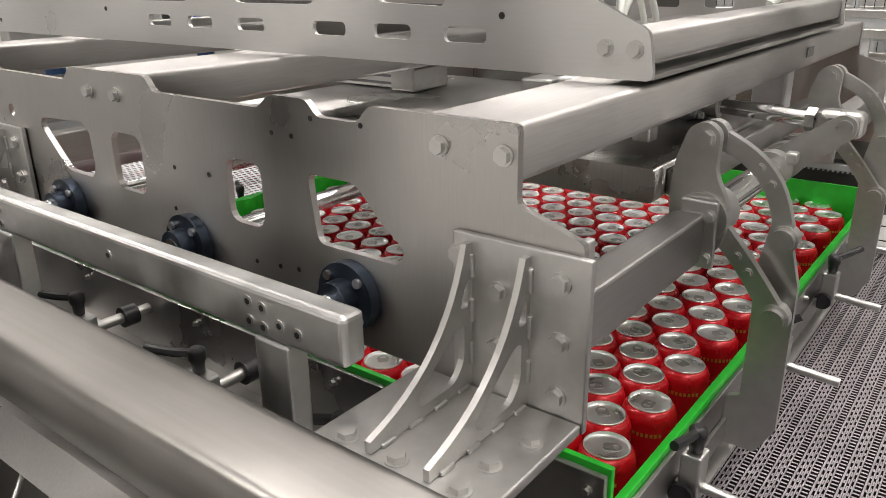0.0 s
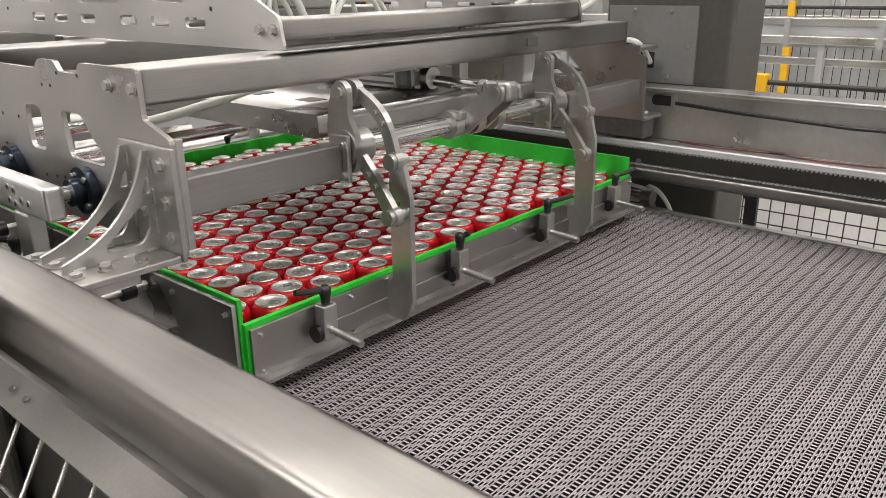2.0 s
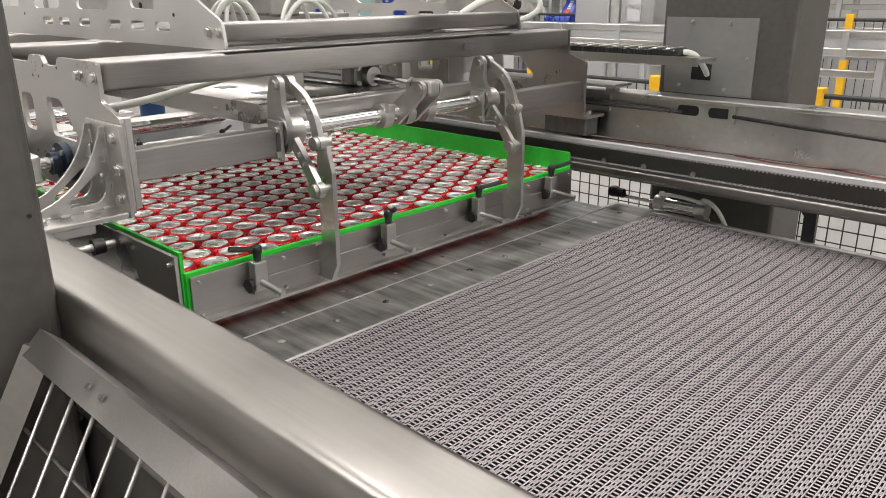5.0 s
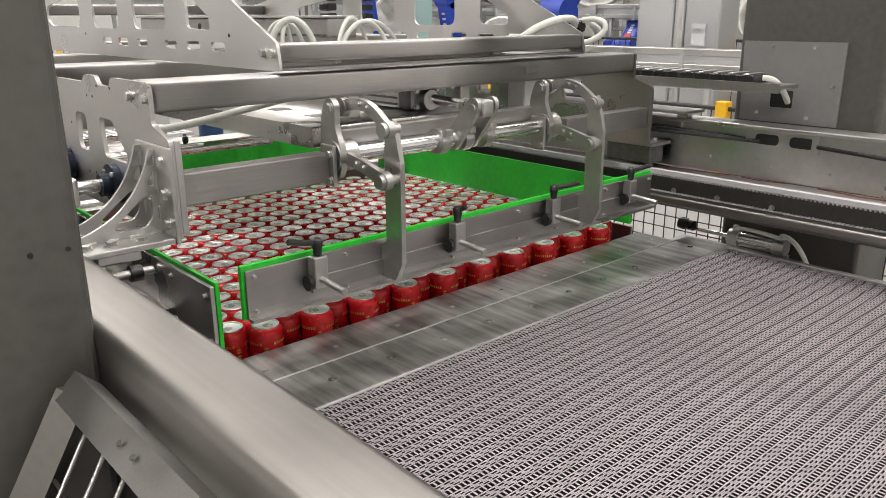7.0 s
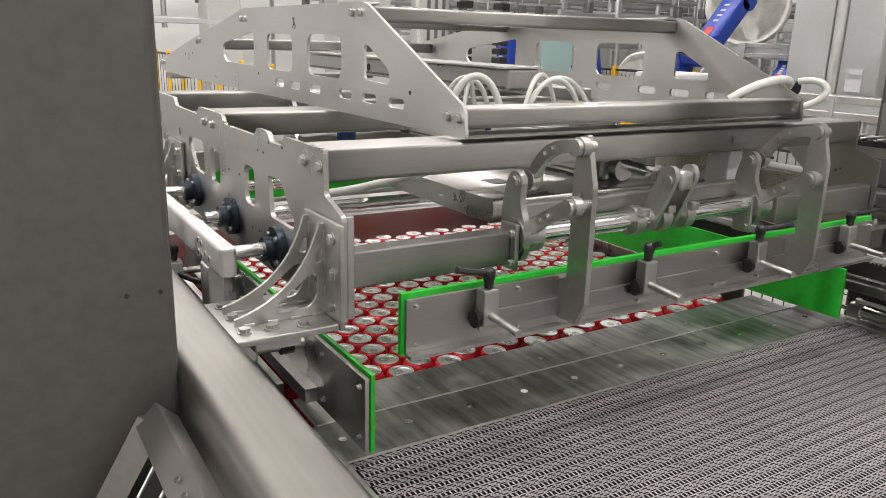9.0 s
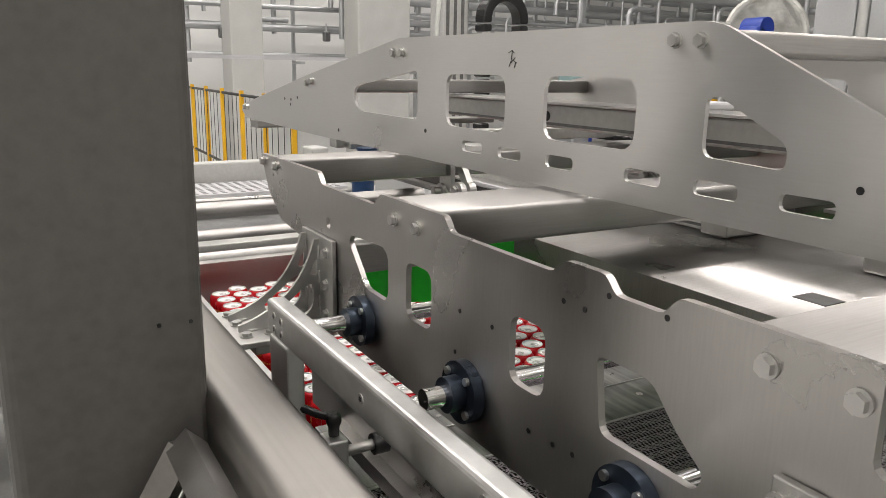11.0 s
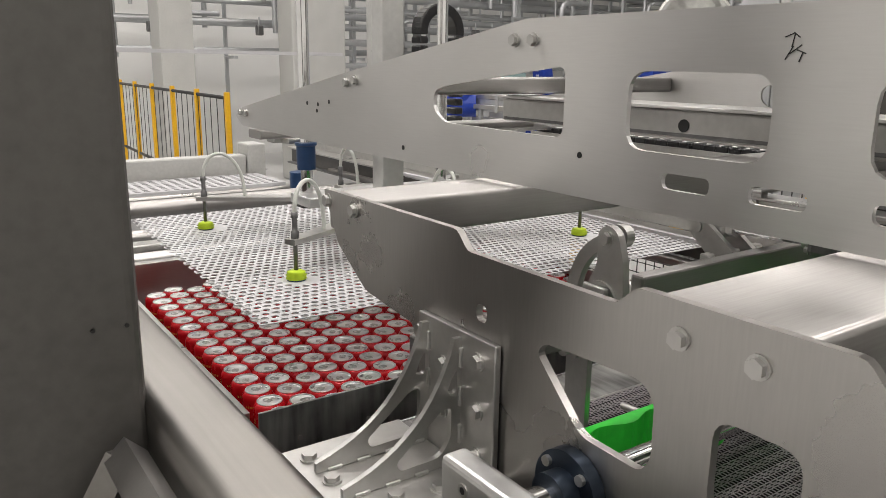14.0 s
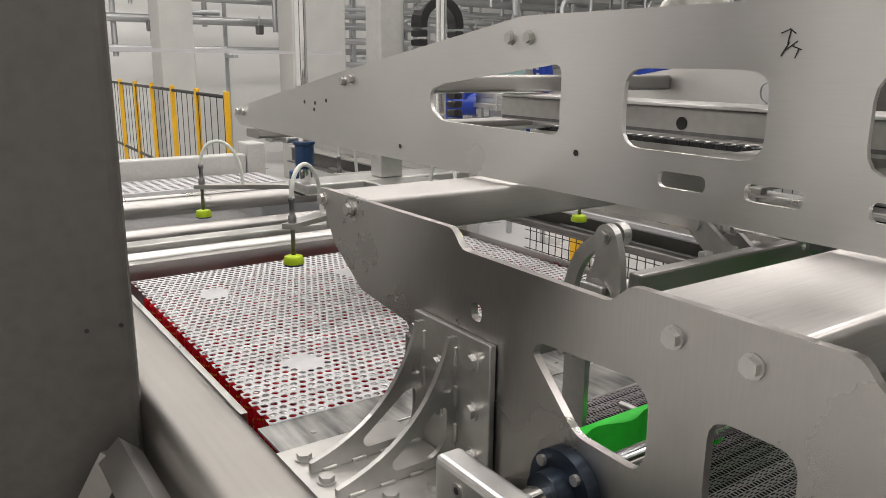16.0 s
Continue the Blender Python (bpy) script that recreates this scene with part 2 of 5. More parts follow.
# side faces can take the second, near-black material as painted slot shade
def slab(bm, x0, x1, y0, y1, z0, z1, c=0.0012, shaded=False):
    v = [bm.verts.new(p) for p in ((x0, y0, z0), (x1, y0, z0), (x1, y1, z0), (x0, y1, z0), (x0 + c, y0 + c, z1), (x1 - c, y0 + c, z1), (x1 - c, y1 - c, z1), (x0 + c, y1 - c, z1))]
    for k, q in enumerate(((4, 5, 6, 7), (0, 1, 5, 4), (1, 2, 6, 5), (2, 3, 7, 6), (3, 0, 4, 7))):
        bm.faces.new([v[i] for i in q]).material_index = min(k, 1) if shaded else 0


# each link row: a comb of slots, then solid webs with two lines of dashes and one of small square holes
def web(y0, y1, pitch, gap, shift):
    x = BW0 - shift
    while x < BW1:
        a, b = max(BW0, x), min(BW1, x + pitch - gap)
        if b - a > 0.001:
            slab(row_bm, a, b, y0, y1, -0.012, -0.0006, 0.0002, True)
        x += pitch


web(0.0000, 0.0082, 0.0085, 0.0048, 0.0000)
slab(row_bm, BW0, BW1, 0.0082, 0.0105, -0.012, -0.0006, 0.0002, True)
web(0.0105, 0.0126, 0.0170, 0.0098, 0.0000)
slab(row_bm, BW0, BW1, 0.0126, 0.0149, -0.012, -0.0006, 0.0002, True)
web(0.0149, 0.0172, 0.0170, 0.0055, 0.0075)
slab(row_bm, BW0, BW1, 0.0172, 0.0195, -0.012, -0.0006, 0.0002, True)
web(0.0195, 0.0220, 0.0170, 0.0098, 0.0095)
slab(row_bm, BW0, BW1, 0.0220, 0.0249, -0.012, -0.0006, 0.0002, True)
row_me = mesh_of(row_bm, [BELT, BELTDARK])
for k in range(96):
    o = new("belt_slat", row_me)
    o.parent = belt
    o.location = (0.0042 * (k % 2) - 0.002, -(k + 1) * P, 0)
part("edge_strip", B(BW1 + 0.004, BW1 + 0.022, -2.6, 0.0, -0.06, 0.004, bevel=0.002), SATIN, belt, "bright steel belt edge strip")
part("edge_strip", B(BW0 - 0.03, BW0 - 0.004, -2.6, 0.0, -0.06, 0.004, bevel=0.002), SATIN, belt, "bright steel belt edge strip")
part("side_frame", B(BW1 + 0.022, BW1 + 0.03, -2.6, 0.0, -0.30, -0.005), STEEL, belt)

# transfer plate: a fixed front half and a hinged rear half
dead = thing("transfer_plate", "worn steel transfer plate screwed down behind the belt", "transfer plate")
part("front_strip", B(-0.03, 1.36, 0.0055, 0.133, -0.014, 0.0, bevel=0.0015), WORN, dead)
for i in range(-1, 10):
    bm = bmesh.new()
    cyl(bm, (0.127 * (i + 1), 0.07, -0.001), (0.127 * (i + 1), 0.07, 0.0015), 0.0075, seg=16)
    cyl(bm, (0.127 * (i + 1), 0.07, 0.0012), (0.127 * (i + 1), 0.07, 0.0022), 0.0035, seg=6)
    part("screw", bm, CHROME, dead)
part("seam_strip", B(-0.02, 1.30, 0.1305, 0.1342, 0.0002, 0.0022, bevel=0.0006), ALU, dead)
part("worn_edge", B(-0.03, 1.36, 0.0005, 0.0052, -0.006, 0.0008, bevel=0.002), SATIN, dead)
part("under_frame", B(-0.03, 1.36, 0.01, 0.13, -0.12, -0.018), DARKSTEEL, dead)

flap = thing("hinged_flap", "worn steel hinged flap behind the transfer plate", "flap", pose(0, 0.252, -0.001))
fb = B(-0.02, 1.30, -0.1175, 0.0, -0.006, 0.0, bevel=0.0012)
part("flap_plate", fb, WORN, flap)
for i in range(9):
    part("flap_screw", C((0.06 + 0.15 * i, -0.07, -0.001), (0.06 + 0.15 * i, -0.07, 0.0012), 0.005, seg=14), SATIN, flap)

# ---------------------------------------------------------------- pallet well with guide walls
well = thing("pallet_guide", "steel guide walls around the pallet hoist", "guide frame")
part("guide_wall", B(-0.010, -0.002, 0.365, 1.455, -0.55, -0.058, bevel=0.001), STEEL_Z, well)
part("guide_rail", B(-0.012, 0.004, 0.365, 1.455, -0.057, -0.020, bevel=0.002), SATIN, well)
part("guide_wall", B(1.287, 1.295, 0.27, 1.50, -0.55, 0.012, bevel=0.001), STEEL_Z, well)
part("guide_wall", B(-0.035, 1.295, 1.46, 1.468, -0.55, 0.03, bevel=0.001), STEEL_X, well)
part("guide_rail", B(-0.10, 1.36, 1.469, 1.505, -0.02, 0.03, bevel=0.003), STEEL_X, well)
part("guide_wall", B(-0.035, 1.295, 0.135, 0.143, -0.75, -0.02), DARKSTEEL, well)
part("cross_tube", C((-0.2, 1.62, 0.0), (1.5, 1.62, 0.0), 0.028, seg=24), SATIN, well, smooth=True)
part("cross_channel", B(-0.2, 1.5, 1.72, 1.80, -0.09, 0.03, bevel=0.004), SATIN, well)

# ---------------------------------------------------------------- side beams, columns, guards
def rail_beam(bm, x0, x1, y0, y1, z0, z1, r):
    prof = rounded([(x0, z0), (x1, z0), (x1, z1), (x0, z1)], r, 6)
    a = [bm.verts.new((p[0], y0, p[1])) for p in prof]
    b = [bm.verts.new((p[0], y1, p[1])) for p in prof]
    n = len(prof)
    for i in range(n):
        f = bm.faces.new((a[i], a[(i + 1) % n], b[(i + 1) % n], b[i]))
        f.smooth = True
    bm.faces.new(a)
    bm.faces.new(list(reversed(b)))
    bmesh.ops.recalc_face_normals(bm, faces=bm.faces[:])
    return bm


nb = thing("side_beam", "rounded brushed steel side beam along the machine", "beam")
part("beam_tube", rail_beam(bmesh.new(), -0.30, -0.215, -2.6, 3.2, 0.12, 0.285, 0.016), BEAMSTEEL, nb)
part("lower_panel", B(-0.285, -0.235, -2.6, 3.2, -0.45, 0.118), PAINT, nb)

col = thing("column", "grey painted square machine column with rounded edges", "column")
part("shaft", B(-0.510, -0.296, -0.145, 0.075, FLOOR, 1.7, bevel=0.016, seg=4), PAINT, col)
part("weld_gusset", B(-0.31, -0.285, -0.12, 0.05, 0.10, 0.25, bevel=0.006), PAINT, col)
for hx in (-0.313, -0.348):
    part("bolt_hole", C((hx, -0.1462, 0.375), (hx, -0.144, 0.375), 0.0026, seg=12), BLACK, col)

guard = thing("mesh_guard", "slanted steel wire mesh guard panel in a tube frame", "guard panel")
GX, GZ, GY = -0.333, 0.237, -0.178
sl = Vector((-0.5, 0, -0.866))


def gp(y, s, off=0.0):
    return Vector((GX, y, GZ)) + sl * s + Vector((-0.866, 0, 0.5)) * off


part("top_rail", tube(bmesh.new(), [gp(GY, 0), gp(-1.6, 0)], 0.023, 4), STEEL_X, guard, smooth=True)
# darker steel than the other rails: its weaker reflected light is put into the colour
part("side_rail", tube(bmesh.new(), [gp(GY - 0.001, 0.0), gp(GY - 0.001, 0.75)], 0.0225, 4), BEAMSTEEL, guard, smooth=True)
part("bottom_rail", tube(bmesh.new(), [gp(GY, 0.76), gp(-1.6, 0.76)], 0.022, 4), STEEL_X, guard, smooth=True)
for i in range(28):
    y = GY - 0.05 - i * 0.05
    part("wire", tube(bmesh.new(), [gp(y, 0.01), gp(y, 0.75)], 0.0022, 6), SATIN, guard)
for i in range(7):
    part("wire", tube(bmesh.new(), [gp(GY, 0.085 + i * 0.10, -0.004), gp(-1.6, 0.085 + i * 0.10, -0.004)], 0.0022, 6), SATIN, guard)
for y in (-0.332, -0.361):
    part("rivet", C((GX - 0.012, y, GZ + 0.0145), (GX - 0.0135, y, GZ + 0.0165), 0.003, seg=10), DARKSTEEL, guard)
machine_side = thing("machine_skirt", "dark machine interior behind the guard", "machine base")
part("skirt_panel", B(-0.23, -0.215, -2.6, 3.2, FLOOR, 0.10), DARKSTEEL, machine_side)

# far side: girder with rack, lower rail, column with cover panel
GXF = 1.42
far = thing("rack_girder", "dusty steel side girder with a white toothed rack", "girder")
part("girder_web", B(GXF, GXF + 0.012, -2.6, 3.2, 0.178, 0.306, bevel=0.002), SATIN, far)
part("girder_flange", B(GXF - 0.012, GXF + 0.07, -2.6, 3.2, 0.3065, 0.318, bevel=0.003), SATIN, far)
part("rack_ledge", B(GXF - 0.095, GXF - 0.001, -2.6, 3.2, 0.170, 0.178, bevel=0.001), STEEL, far)
rk = bmesh.new()
box(rk, GXF - 0.112, GXF - 0.0955, -2.2, 1.9, 0.172, 0.186, bevel=0.001, seg=1)
for i in range(400):
    y = -2.2 + i * 0.0102
    slab(rk, GXF - 0.112, GXF - 0.0965, y, y + 0.0054, 0.1725, 0.1672, 0.0012)
tagged(part("rack_teeth", rk, SHEET, far, "white plastic toothed rack"), kind="stuff")
part("lower_web", B(GXF - 0.07, GXF - 0.055, -2.6, 3.2, 0.095, 0.1695), PAINT, far)
part("slide_rail", rail_beam(bmesh.new(), GXF - 0.135, GXF - 0.095, -2.6, 2.6, 0.098, 0.122, 0.008), BEAMSTEEL, far)
low_teeth = bmesh.new()
for i in range(300):
    y = -2.2 + i * 0.0102
    slab(low_teeth, GXF - 0.094, GXF - 0.078, y, y + 0.0050, 0.1185, 0.1225, 0.0012)
box(low_teeth, GXF - 0.094, GXF - 0.0715, -2.2, 0.9, 0.105, 0.119)
tagged(part("lower_teeth", low_teeth, SHEET, far, "ivory plastic toothed strip"), kind="stuff")
part("lower_beam", B(GXF - 0.10, GXF - 0.05, -2.6, 3.2, 0.084, 0.0945, bevel=0.003), DARKSTEEL, far)
for y in (-0.065, -0.155):
    part("cable_slot", sheet_cut(rrect(y, y + 0.062, 0.270, 0.297, 0.012), [], GXF - 0.0015, GXF - 0.0002), BLACK, far)
for y in (-0.17, 0.21, 0.85, -0.9):
    part("stay", B(GXF - 0.010, GXF - 0.0005, y, y + 0.018, 0.26, 0.306), SATIN, far)
for y, z in ((-0.27, 0.243), (0.12, 0.22), (-0.05, 0.21), (-0.62, 0.23), (-0.2, 0.215)):
    bolt_part((GXF, y, z), (-1, 0, 0), far, 0.004)
for y in (-0.1, 0.05, 0.18):
    bolt_part((GXF - 0.07, y, 0.125), (-1, 0, 0), far, 0.006)
for y0, y1, w in ((0.05, 0.33, 0.012), (-0.10, 0.02, 0.008), (-0.46, -0.18, 0.015), (-0.75, -0.42, 0.02), (-1.3, -0.8, 0.014)):
    sm = bmesh.new()
    pts = [(GXF - 0.012 - rnd_w, y) for rnd_w, y in ((0.0, y0), (w, y0 * 0.7 + y1 * 0.3), (w * 1.6, y0 * 0.4 + y1 * 0.6), (0.004, y1))]
    vs = [sm.verts.new((x, y, 0.1784)) for x, y in pts] + [sm.verts.new((x + w * 0.8 + 0.004, y, 0.1784)) for x, y in reversed(pts)]
    sm.faces.new(vs)
    part("lacquer_stain", sm, STAIN, far, "dried red lacquer smear")
part("cable", tube(bmesh.new(), [(GXF - 0.02, 1.5, 0.285), (GXF - 0.02, 0.3, 0.288), (GXF - 0.012, 0.02, 0.28)], 0.006), BLACK, far)
part("cable", tube(bmesh.new(), [(GXF - 0.03, 1.5, 0.275), (GXF - 0.03, 0.3, 0.280), (GXF - 0.012, -0.02, 0.278)], 0.005), BLACK, far)
part("cable", tube(bmesh.new(), [(GXF - 0.02, -0.17, 0.282), (GXF - 0.02, -0.35, 0.272), (GXF - 0.02, -0.6, 0.262), (GXF - 0.02, -1.2, 0.268)], 0.005), BLACK, far)

fcol = thing("column", "grey painted machine column with a bolted cover panel", "column")
part("shaft", B(1.515, 1.74, -0.262, 0.115, FLOOR, 1.9, bevel=0.012, seg=3), PAINT, fcol)
pan = part("cover_panel", sheet_cut([(-0.166, 0.318), (0.092, 0.318), (0.10, 0.526), (-0.166, 0.526)], [rounded([(-0.048, 0.357), (0.012, 0.357), (0.012, 0.402), (-0.048, 0.402)], 0.004)], 1.507, 1.5145), PANEL, fcol, "flat grey steel cover panel")
part("slot_back", B(1.509, 1.5142, -0.050, 0.014, 0.355, 0.404), BLACK, pan)
for y, z in ((-0.145, 0.42), (-0.09, 0.336), (0.02, 0.515), (-0.09, 0.512), (0.045, 0.34)):
    bolt_part((1.507, y, z), (-1, 0, 0), pan, 0.004)

chain_tray = thing("cable_tray", "steel cable chain tray on a bracket", "cable tray")
part("tray", B(1.37, 1.47, -0.075, 1.10, 0.415, 0.425, bevel=0.002), STEEL, chain_tray)
part("support_bar", B(1.37, 1.46, 0.17, 1.4, 0.332, 0.342, bevel=0.003), STEEL, chain_tray)
part("support_foot", B(1.40, 1.43, 0.19, 0.22, 0.319, 0.3315), STEEL, chain_tray)
part("tray_lip", B(1.36, 1.3685, -0.075, 1.10, 0.407, 0.430), STEEL, chain_tray)
for i in range(26):
    y = 0.0 + i * 0.042
    lk = part("chain_link", B(1.378, 1.455, y, y + 0.041, 0.4255, 0.446, bevel=0.003, seg=1), BLACK, chain_tray)
    part("cross_piece", B(1.374, 1.459, y + 0.012, y + 0.026, 0.4462, 0.450, bevel=0.001, seg=1), ALU, lk)
part("hose", tube(bmesh.new(), bez((1.43, 0.0, 0.437), (1.43, -0.03, 0.44), (1.47, -0.03, 0.42), (1.511, -0.035, 0.372)), 0.008), HOSE, chain_tray, smooth=True)

pneu = thing("stop_cylinder", "small pneumatic cylinder with a black fitting and clear hose", "cylinder")
part("barrel", C((1.38, 0.02, 0.02), (1.38, -0.13, 0.02), 0.019, seg=24), CHROME, pneu, smooth=True)
part("rod", C((1.38, 0.12, 0.02), (1.38, 0.02, 0.02), 0.006, seg=14), CHROME, pneu, smooth=True)
part("fitting", C((1.37, 0.165, 0.03), (1.37, 0.12, 0.03), 0.014, seg=14), BLACK, pneu)
part("fitting", C((1.37, 0.15, 0.018), (1.37, 0.15, 0.046), 0.012, seg=14), BLACK, pneu)
part("air_pipe", tube(bmesh.new(), bez((1.372, 0.0, 0.048), (1.37, -0.03, 0.052), (1.37, -0.07, 0.052), (1.372, -0.12, 0.044)), 0.005), HOSE, pneu, smooth=True)
for y in (0.0, -0.125):
    part("end_cap", C((1.38, y + 0.018, 0.02), (1.38, y - 0.012, 0.02), 0.0225, seg=24), SATIN, pneu, smooth=True)
    part("port", C((1.378, y, 0.036), (1.375, y, 0.054), 0.008, seg=12), SATIN, pneu)
part("hose", tube(bmesh.new(), bez((1.375, -0.125, 0.052), (1.36, -0.17, 0.055), (1.37, -0.19, 0.01), (1.385, -0.21, -0.05)), 0.006), HOSE, pneu, smooth=True)
part("bracket", B(1.36, 1.46, -0.15, 0.20, -0.05, -0.028, bevel=0.002), STEEL, pneu)
part("bracket_post", B(1.375, 1.385, -0.145, -0.115, -0.028, 0.002), STEEL, pneu)

# clamp with a black roller on the far side
clampt = thing("sensor_clamp", "black roller on a yellow sensor bracket", "sensor")
part("roller", C((1.335, -0.415, 0.088), (1.365, -0.415, 0.088), 0.021, seg=20), BLACK, clampt, smooth=True)
part("arm", B(1.345, 1.36, -0.43, -0.40, -0.02, 0.075), BLACK, clampt)
part("base", B(1.345, 1.375, -0.44, -0.40, -0.10, -0.03), YELLOW, clampt)

# ---------------------------------------------------------------- transfer carriage (moves along y)
carriage = thing("transfer_carriage", "stainless steel layer transfer carriage with gates and side walls", "carriage")
XN, XF = -0.038, 1.308

side_out = [(0.262, 0.245), (0.262, 0.407), (0.325, 0.428), (0.325, 0.494), (0.487, 0.494), (0.502, 0.477), (0.556, 0.477), (0.570, 0.493), (0.625, 0.493), (0.643, 0.478),
            (0.833, 0.478), (0.848, 0.496), (1.022, 0.496), (1.042, 0.478), (1.239, 0.479), (1.257, 0.498), (1.560, 0.498), (1.52, 0.43), (1.448, 0.385), (1.342, 0.374), (1.33, 0.36), (1.33, 0.245)]
h_front = [(0.575, 0.418), (0.508, 0.418), (0.478, 0.385), (0.447, 0.362), (0.455, 0.345), (0.565, 0.345)]
h_rear = [(1.122, 0.419), (1.131, 0.407), (1.072, 0.350), (1.006, 0.348), (0.996, 0.362), (0.997, 0.412), (1.012, 0.424)]
side_holes = [rounded(h_front, 0.012), rrect(0.648, 0.708, 0.344, 0.418, 0.018), rrect(0.876, 0.944, 0.344, 0.420, 0.018), rounded(h_rear, 0.012),
              rrect(1.205, 1.222, 0.412, 0.43, 0.008)]
for x0, x1, s in ((XN - 0.004, XN + 0.004, -1), (XF - 0.004, XF + 0.004, 1)):
    sp = part("side_plate", sheet_cut(rounded(side_out, 0.006, 2), side_holes, x0, x1), STEEL_Z, carriage, "brushed steel side plate with cut openings")
    face = x0 if s < 0 else x1
    for y, z in ((0.404, 0.468), (0.338, 0.468), (0.979, 0.468), (0.915, 0.468), (1.546, 0.484), (1.474, 0.482)):
        bolt_part((face, y, z), (s, 0, 0), sp, 0.0074)
    if s < 0:
        for y, z in ((0.564, 0.475), (0.624, 0.454), (0.594, 0.454), (0.497, 0.475), (0.808, 0.391), (0.741, 0.392), (0.629, 0.305), (0.599, 0.308), (0.817, 0.338), (0.669, 0.302)):
            part("small_hole", C((face - 0.0006, y, z), (face + 0.001, y, z), 0.0028, seg=12), BLACK, sp)


def channel(bm, y0, y1, z0, z1, x0, x1, t=0.004):
    prof = rounded([(y0, z0), (y0, z1), (y1, z1), (y1, z0)], 0.007, 4)
    k = prof
    out = [bm.verts.new((x0, *p)) for p in k]
    out2 = [bm.verts.new((x1, *p)) for p in k]
    n = len(k)
    for i in range(n):
        f = bm.faces.new((out[i], out[(i + 1) % n], out2[(i + 1) % n], out2[i]))
        f.smooth = True
    bm.faces.new(out)
    bm.faces.new(list(reversed(out2)))
    bmesh.ops.recalc_face_normals(bm, faces=bm.faces[:])
    return bm


for y0, y1 in ((0.327, 0.425), (0.885, 1.01), (1.46, 1.56)):
    part("cross_channel", channel(bmesh.new(), y0, y1, 0.444, 0.4935, XN + 0.005, XF - 0.005), STEEL_X, carriage, "folded steel cross channel", smooth=False)
part("label_plate", B(0.86, 0.90, 0.3245, 0.3262, 0.462, 0.478), DARKSTEEL, carriage)

# upper frame
XU0, XU1 = 0.20, 1.07
up_out = [(0.316, 0.500), (0.324, 0.550), (0.602, 0.681), (0.672, 0.714), (0.70, 0.719), (1.44, 0.719), (1.48, 0.713), (1.95, 0.642), (2.50, 0.550), (2.545, 0.528), (2.50, 0.505), (1.9, 0.499)]
up_holes = [rounded([(1.655, 0.618), (1.625, 0.628), (1.362, 0.660), (1.362, 0.570), (1.625, 0.572), (1.655, 0.590)], 0.016), rrect(1.077, 1.258, 0.567, 0.655, 0.026), rrect(0.795, 0.980, 0.567, 0.656, 0.026),
            rounded([(0.688, 0.636), (0.672, 0.64), (0.580, 0.594), (0.580, 0.568), (0.688, 0.572)], 0.014)]
up_holes += [rrect(c - 0.031, c + 0.031, 0.528, 0.546, 0.009) for c in (1.170, 1.062, 0.940, 0.777, 0.665, 0.552)]
for xu, s in ((XU0, -1), (XU1, 1)):
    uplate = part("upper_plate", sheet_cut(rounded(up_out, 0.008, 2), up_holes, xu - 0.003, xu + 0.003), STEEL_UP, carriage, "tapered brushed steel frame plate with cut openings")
    part("top_flange", B(min(xu - s * 0.003, xu - s * 0.04), max(xu - s * 0.003, xu - s * 0.04), 0.70, 1.45, 0.713, 0.719, bevel=0.002), SATIN, uplate)
    for y, z in ((0.371, 0.531), (0.338, 0.531), (0.740, 0.699), (0.702, 0.698), (1.462, 0.692), (1.424, 0.692), (1.945, 0.624), (1.912, 0.629), (2.505, 0.538), (2.47, 0.538)):
        bolt_part((xu + s * 0.003, y, z), (s, 0, 0), uplate, 0.0075)
for y, z in ((2.02, 0.585), (2.07, 0.578), (2.12, 0.578), (1.745, 0.522), (2.075, 0.565), (1.33, 0.552), (0.50, 0.56)):
    part("small_hole", C((XU0 - 0.0036, y, z), (XU0 - 0.002, y, z), 0.004, seg=12), BLACK, carriage)
part("top_bar", channel(bmesh.new(), 0.695, 0.745, 0.682, 0.712, XU0 + 0.004, XU1 - 0.004), STEEL_X, carriage)
part("top_bar", channel(bmesh.new(), 1.415, 1.465, 0.68, 0.71, XU0 + 0.004, XU1 - 0.004), STEEL_X, carriage)
part("front_bar", channel(bmesh.new(), 0.326, 0.385, 0.514, 0.548, XU0 + 0.004, XU1 - 0.004), STEEL_X, carriage)
part("front_lip", B(XU0 + 0.004, XU1 - 0.004, 0.320, 0.372, 0.5005, 0.505), STEEL_X, carriage)
part("rear_bar", channel(bmesh.new(), 1.90, 1.96, 0.60, 0.635, XU0 + 0.004, XU1 - 0.004), STEEL_X, carriage)
part("tip_bar", channel(bmesh.new(), 2.40, 2.48, 0.478, 0.498, XU0 + 0.004, XU1 - 0.004), STEEL_X, carriage)
part("inner_tray", B(0.30, 0.98, 0.42, 0.60, 0.515, 0.519), STEEL_X, carriage)
beam = part("centre_beam", B(0.60, 0.69, 0.76, 1.98, 0.541, 0.590, bevel=0.006, seg=3), SATIN, carriage, "steel centre beam with a round hole")
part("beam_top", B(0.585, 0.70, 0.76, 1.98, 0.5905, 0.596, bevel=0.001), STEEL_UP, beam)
part("beam_groove", B(0.5985, 0.5998, 0.77, 1.97, 0.544, 0.550), DARKSTEEL, beam)
part("hole", C((0.5985, 1.49, 0.563), (0.6005, 1.49, 0.563), 0.011, seg=20), BLACK, beam)
part("side_rail", B(0.80, 0.86, 0.76, 1.98, 0.515, 0.545, bevel=0.004), SATIN, carriage)
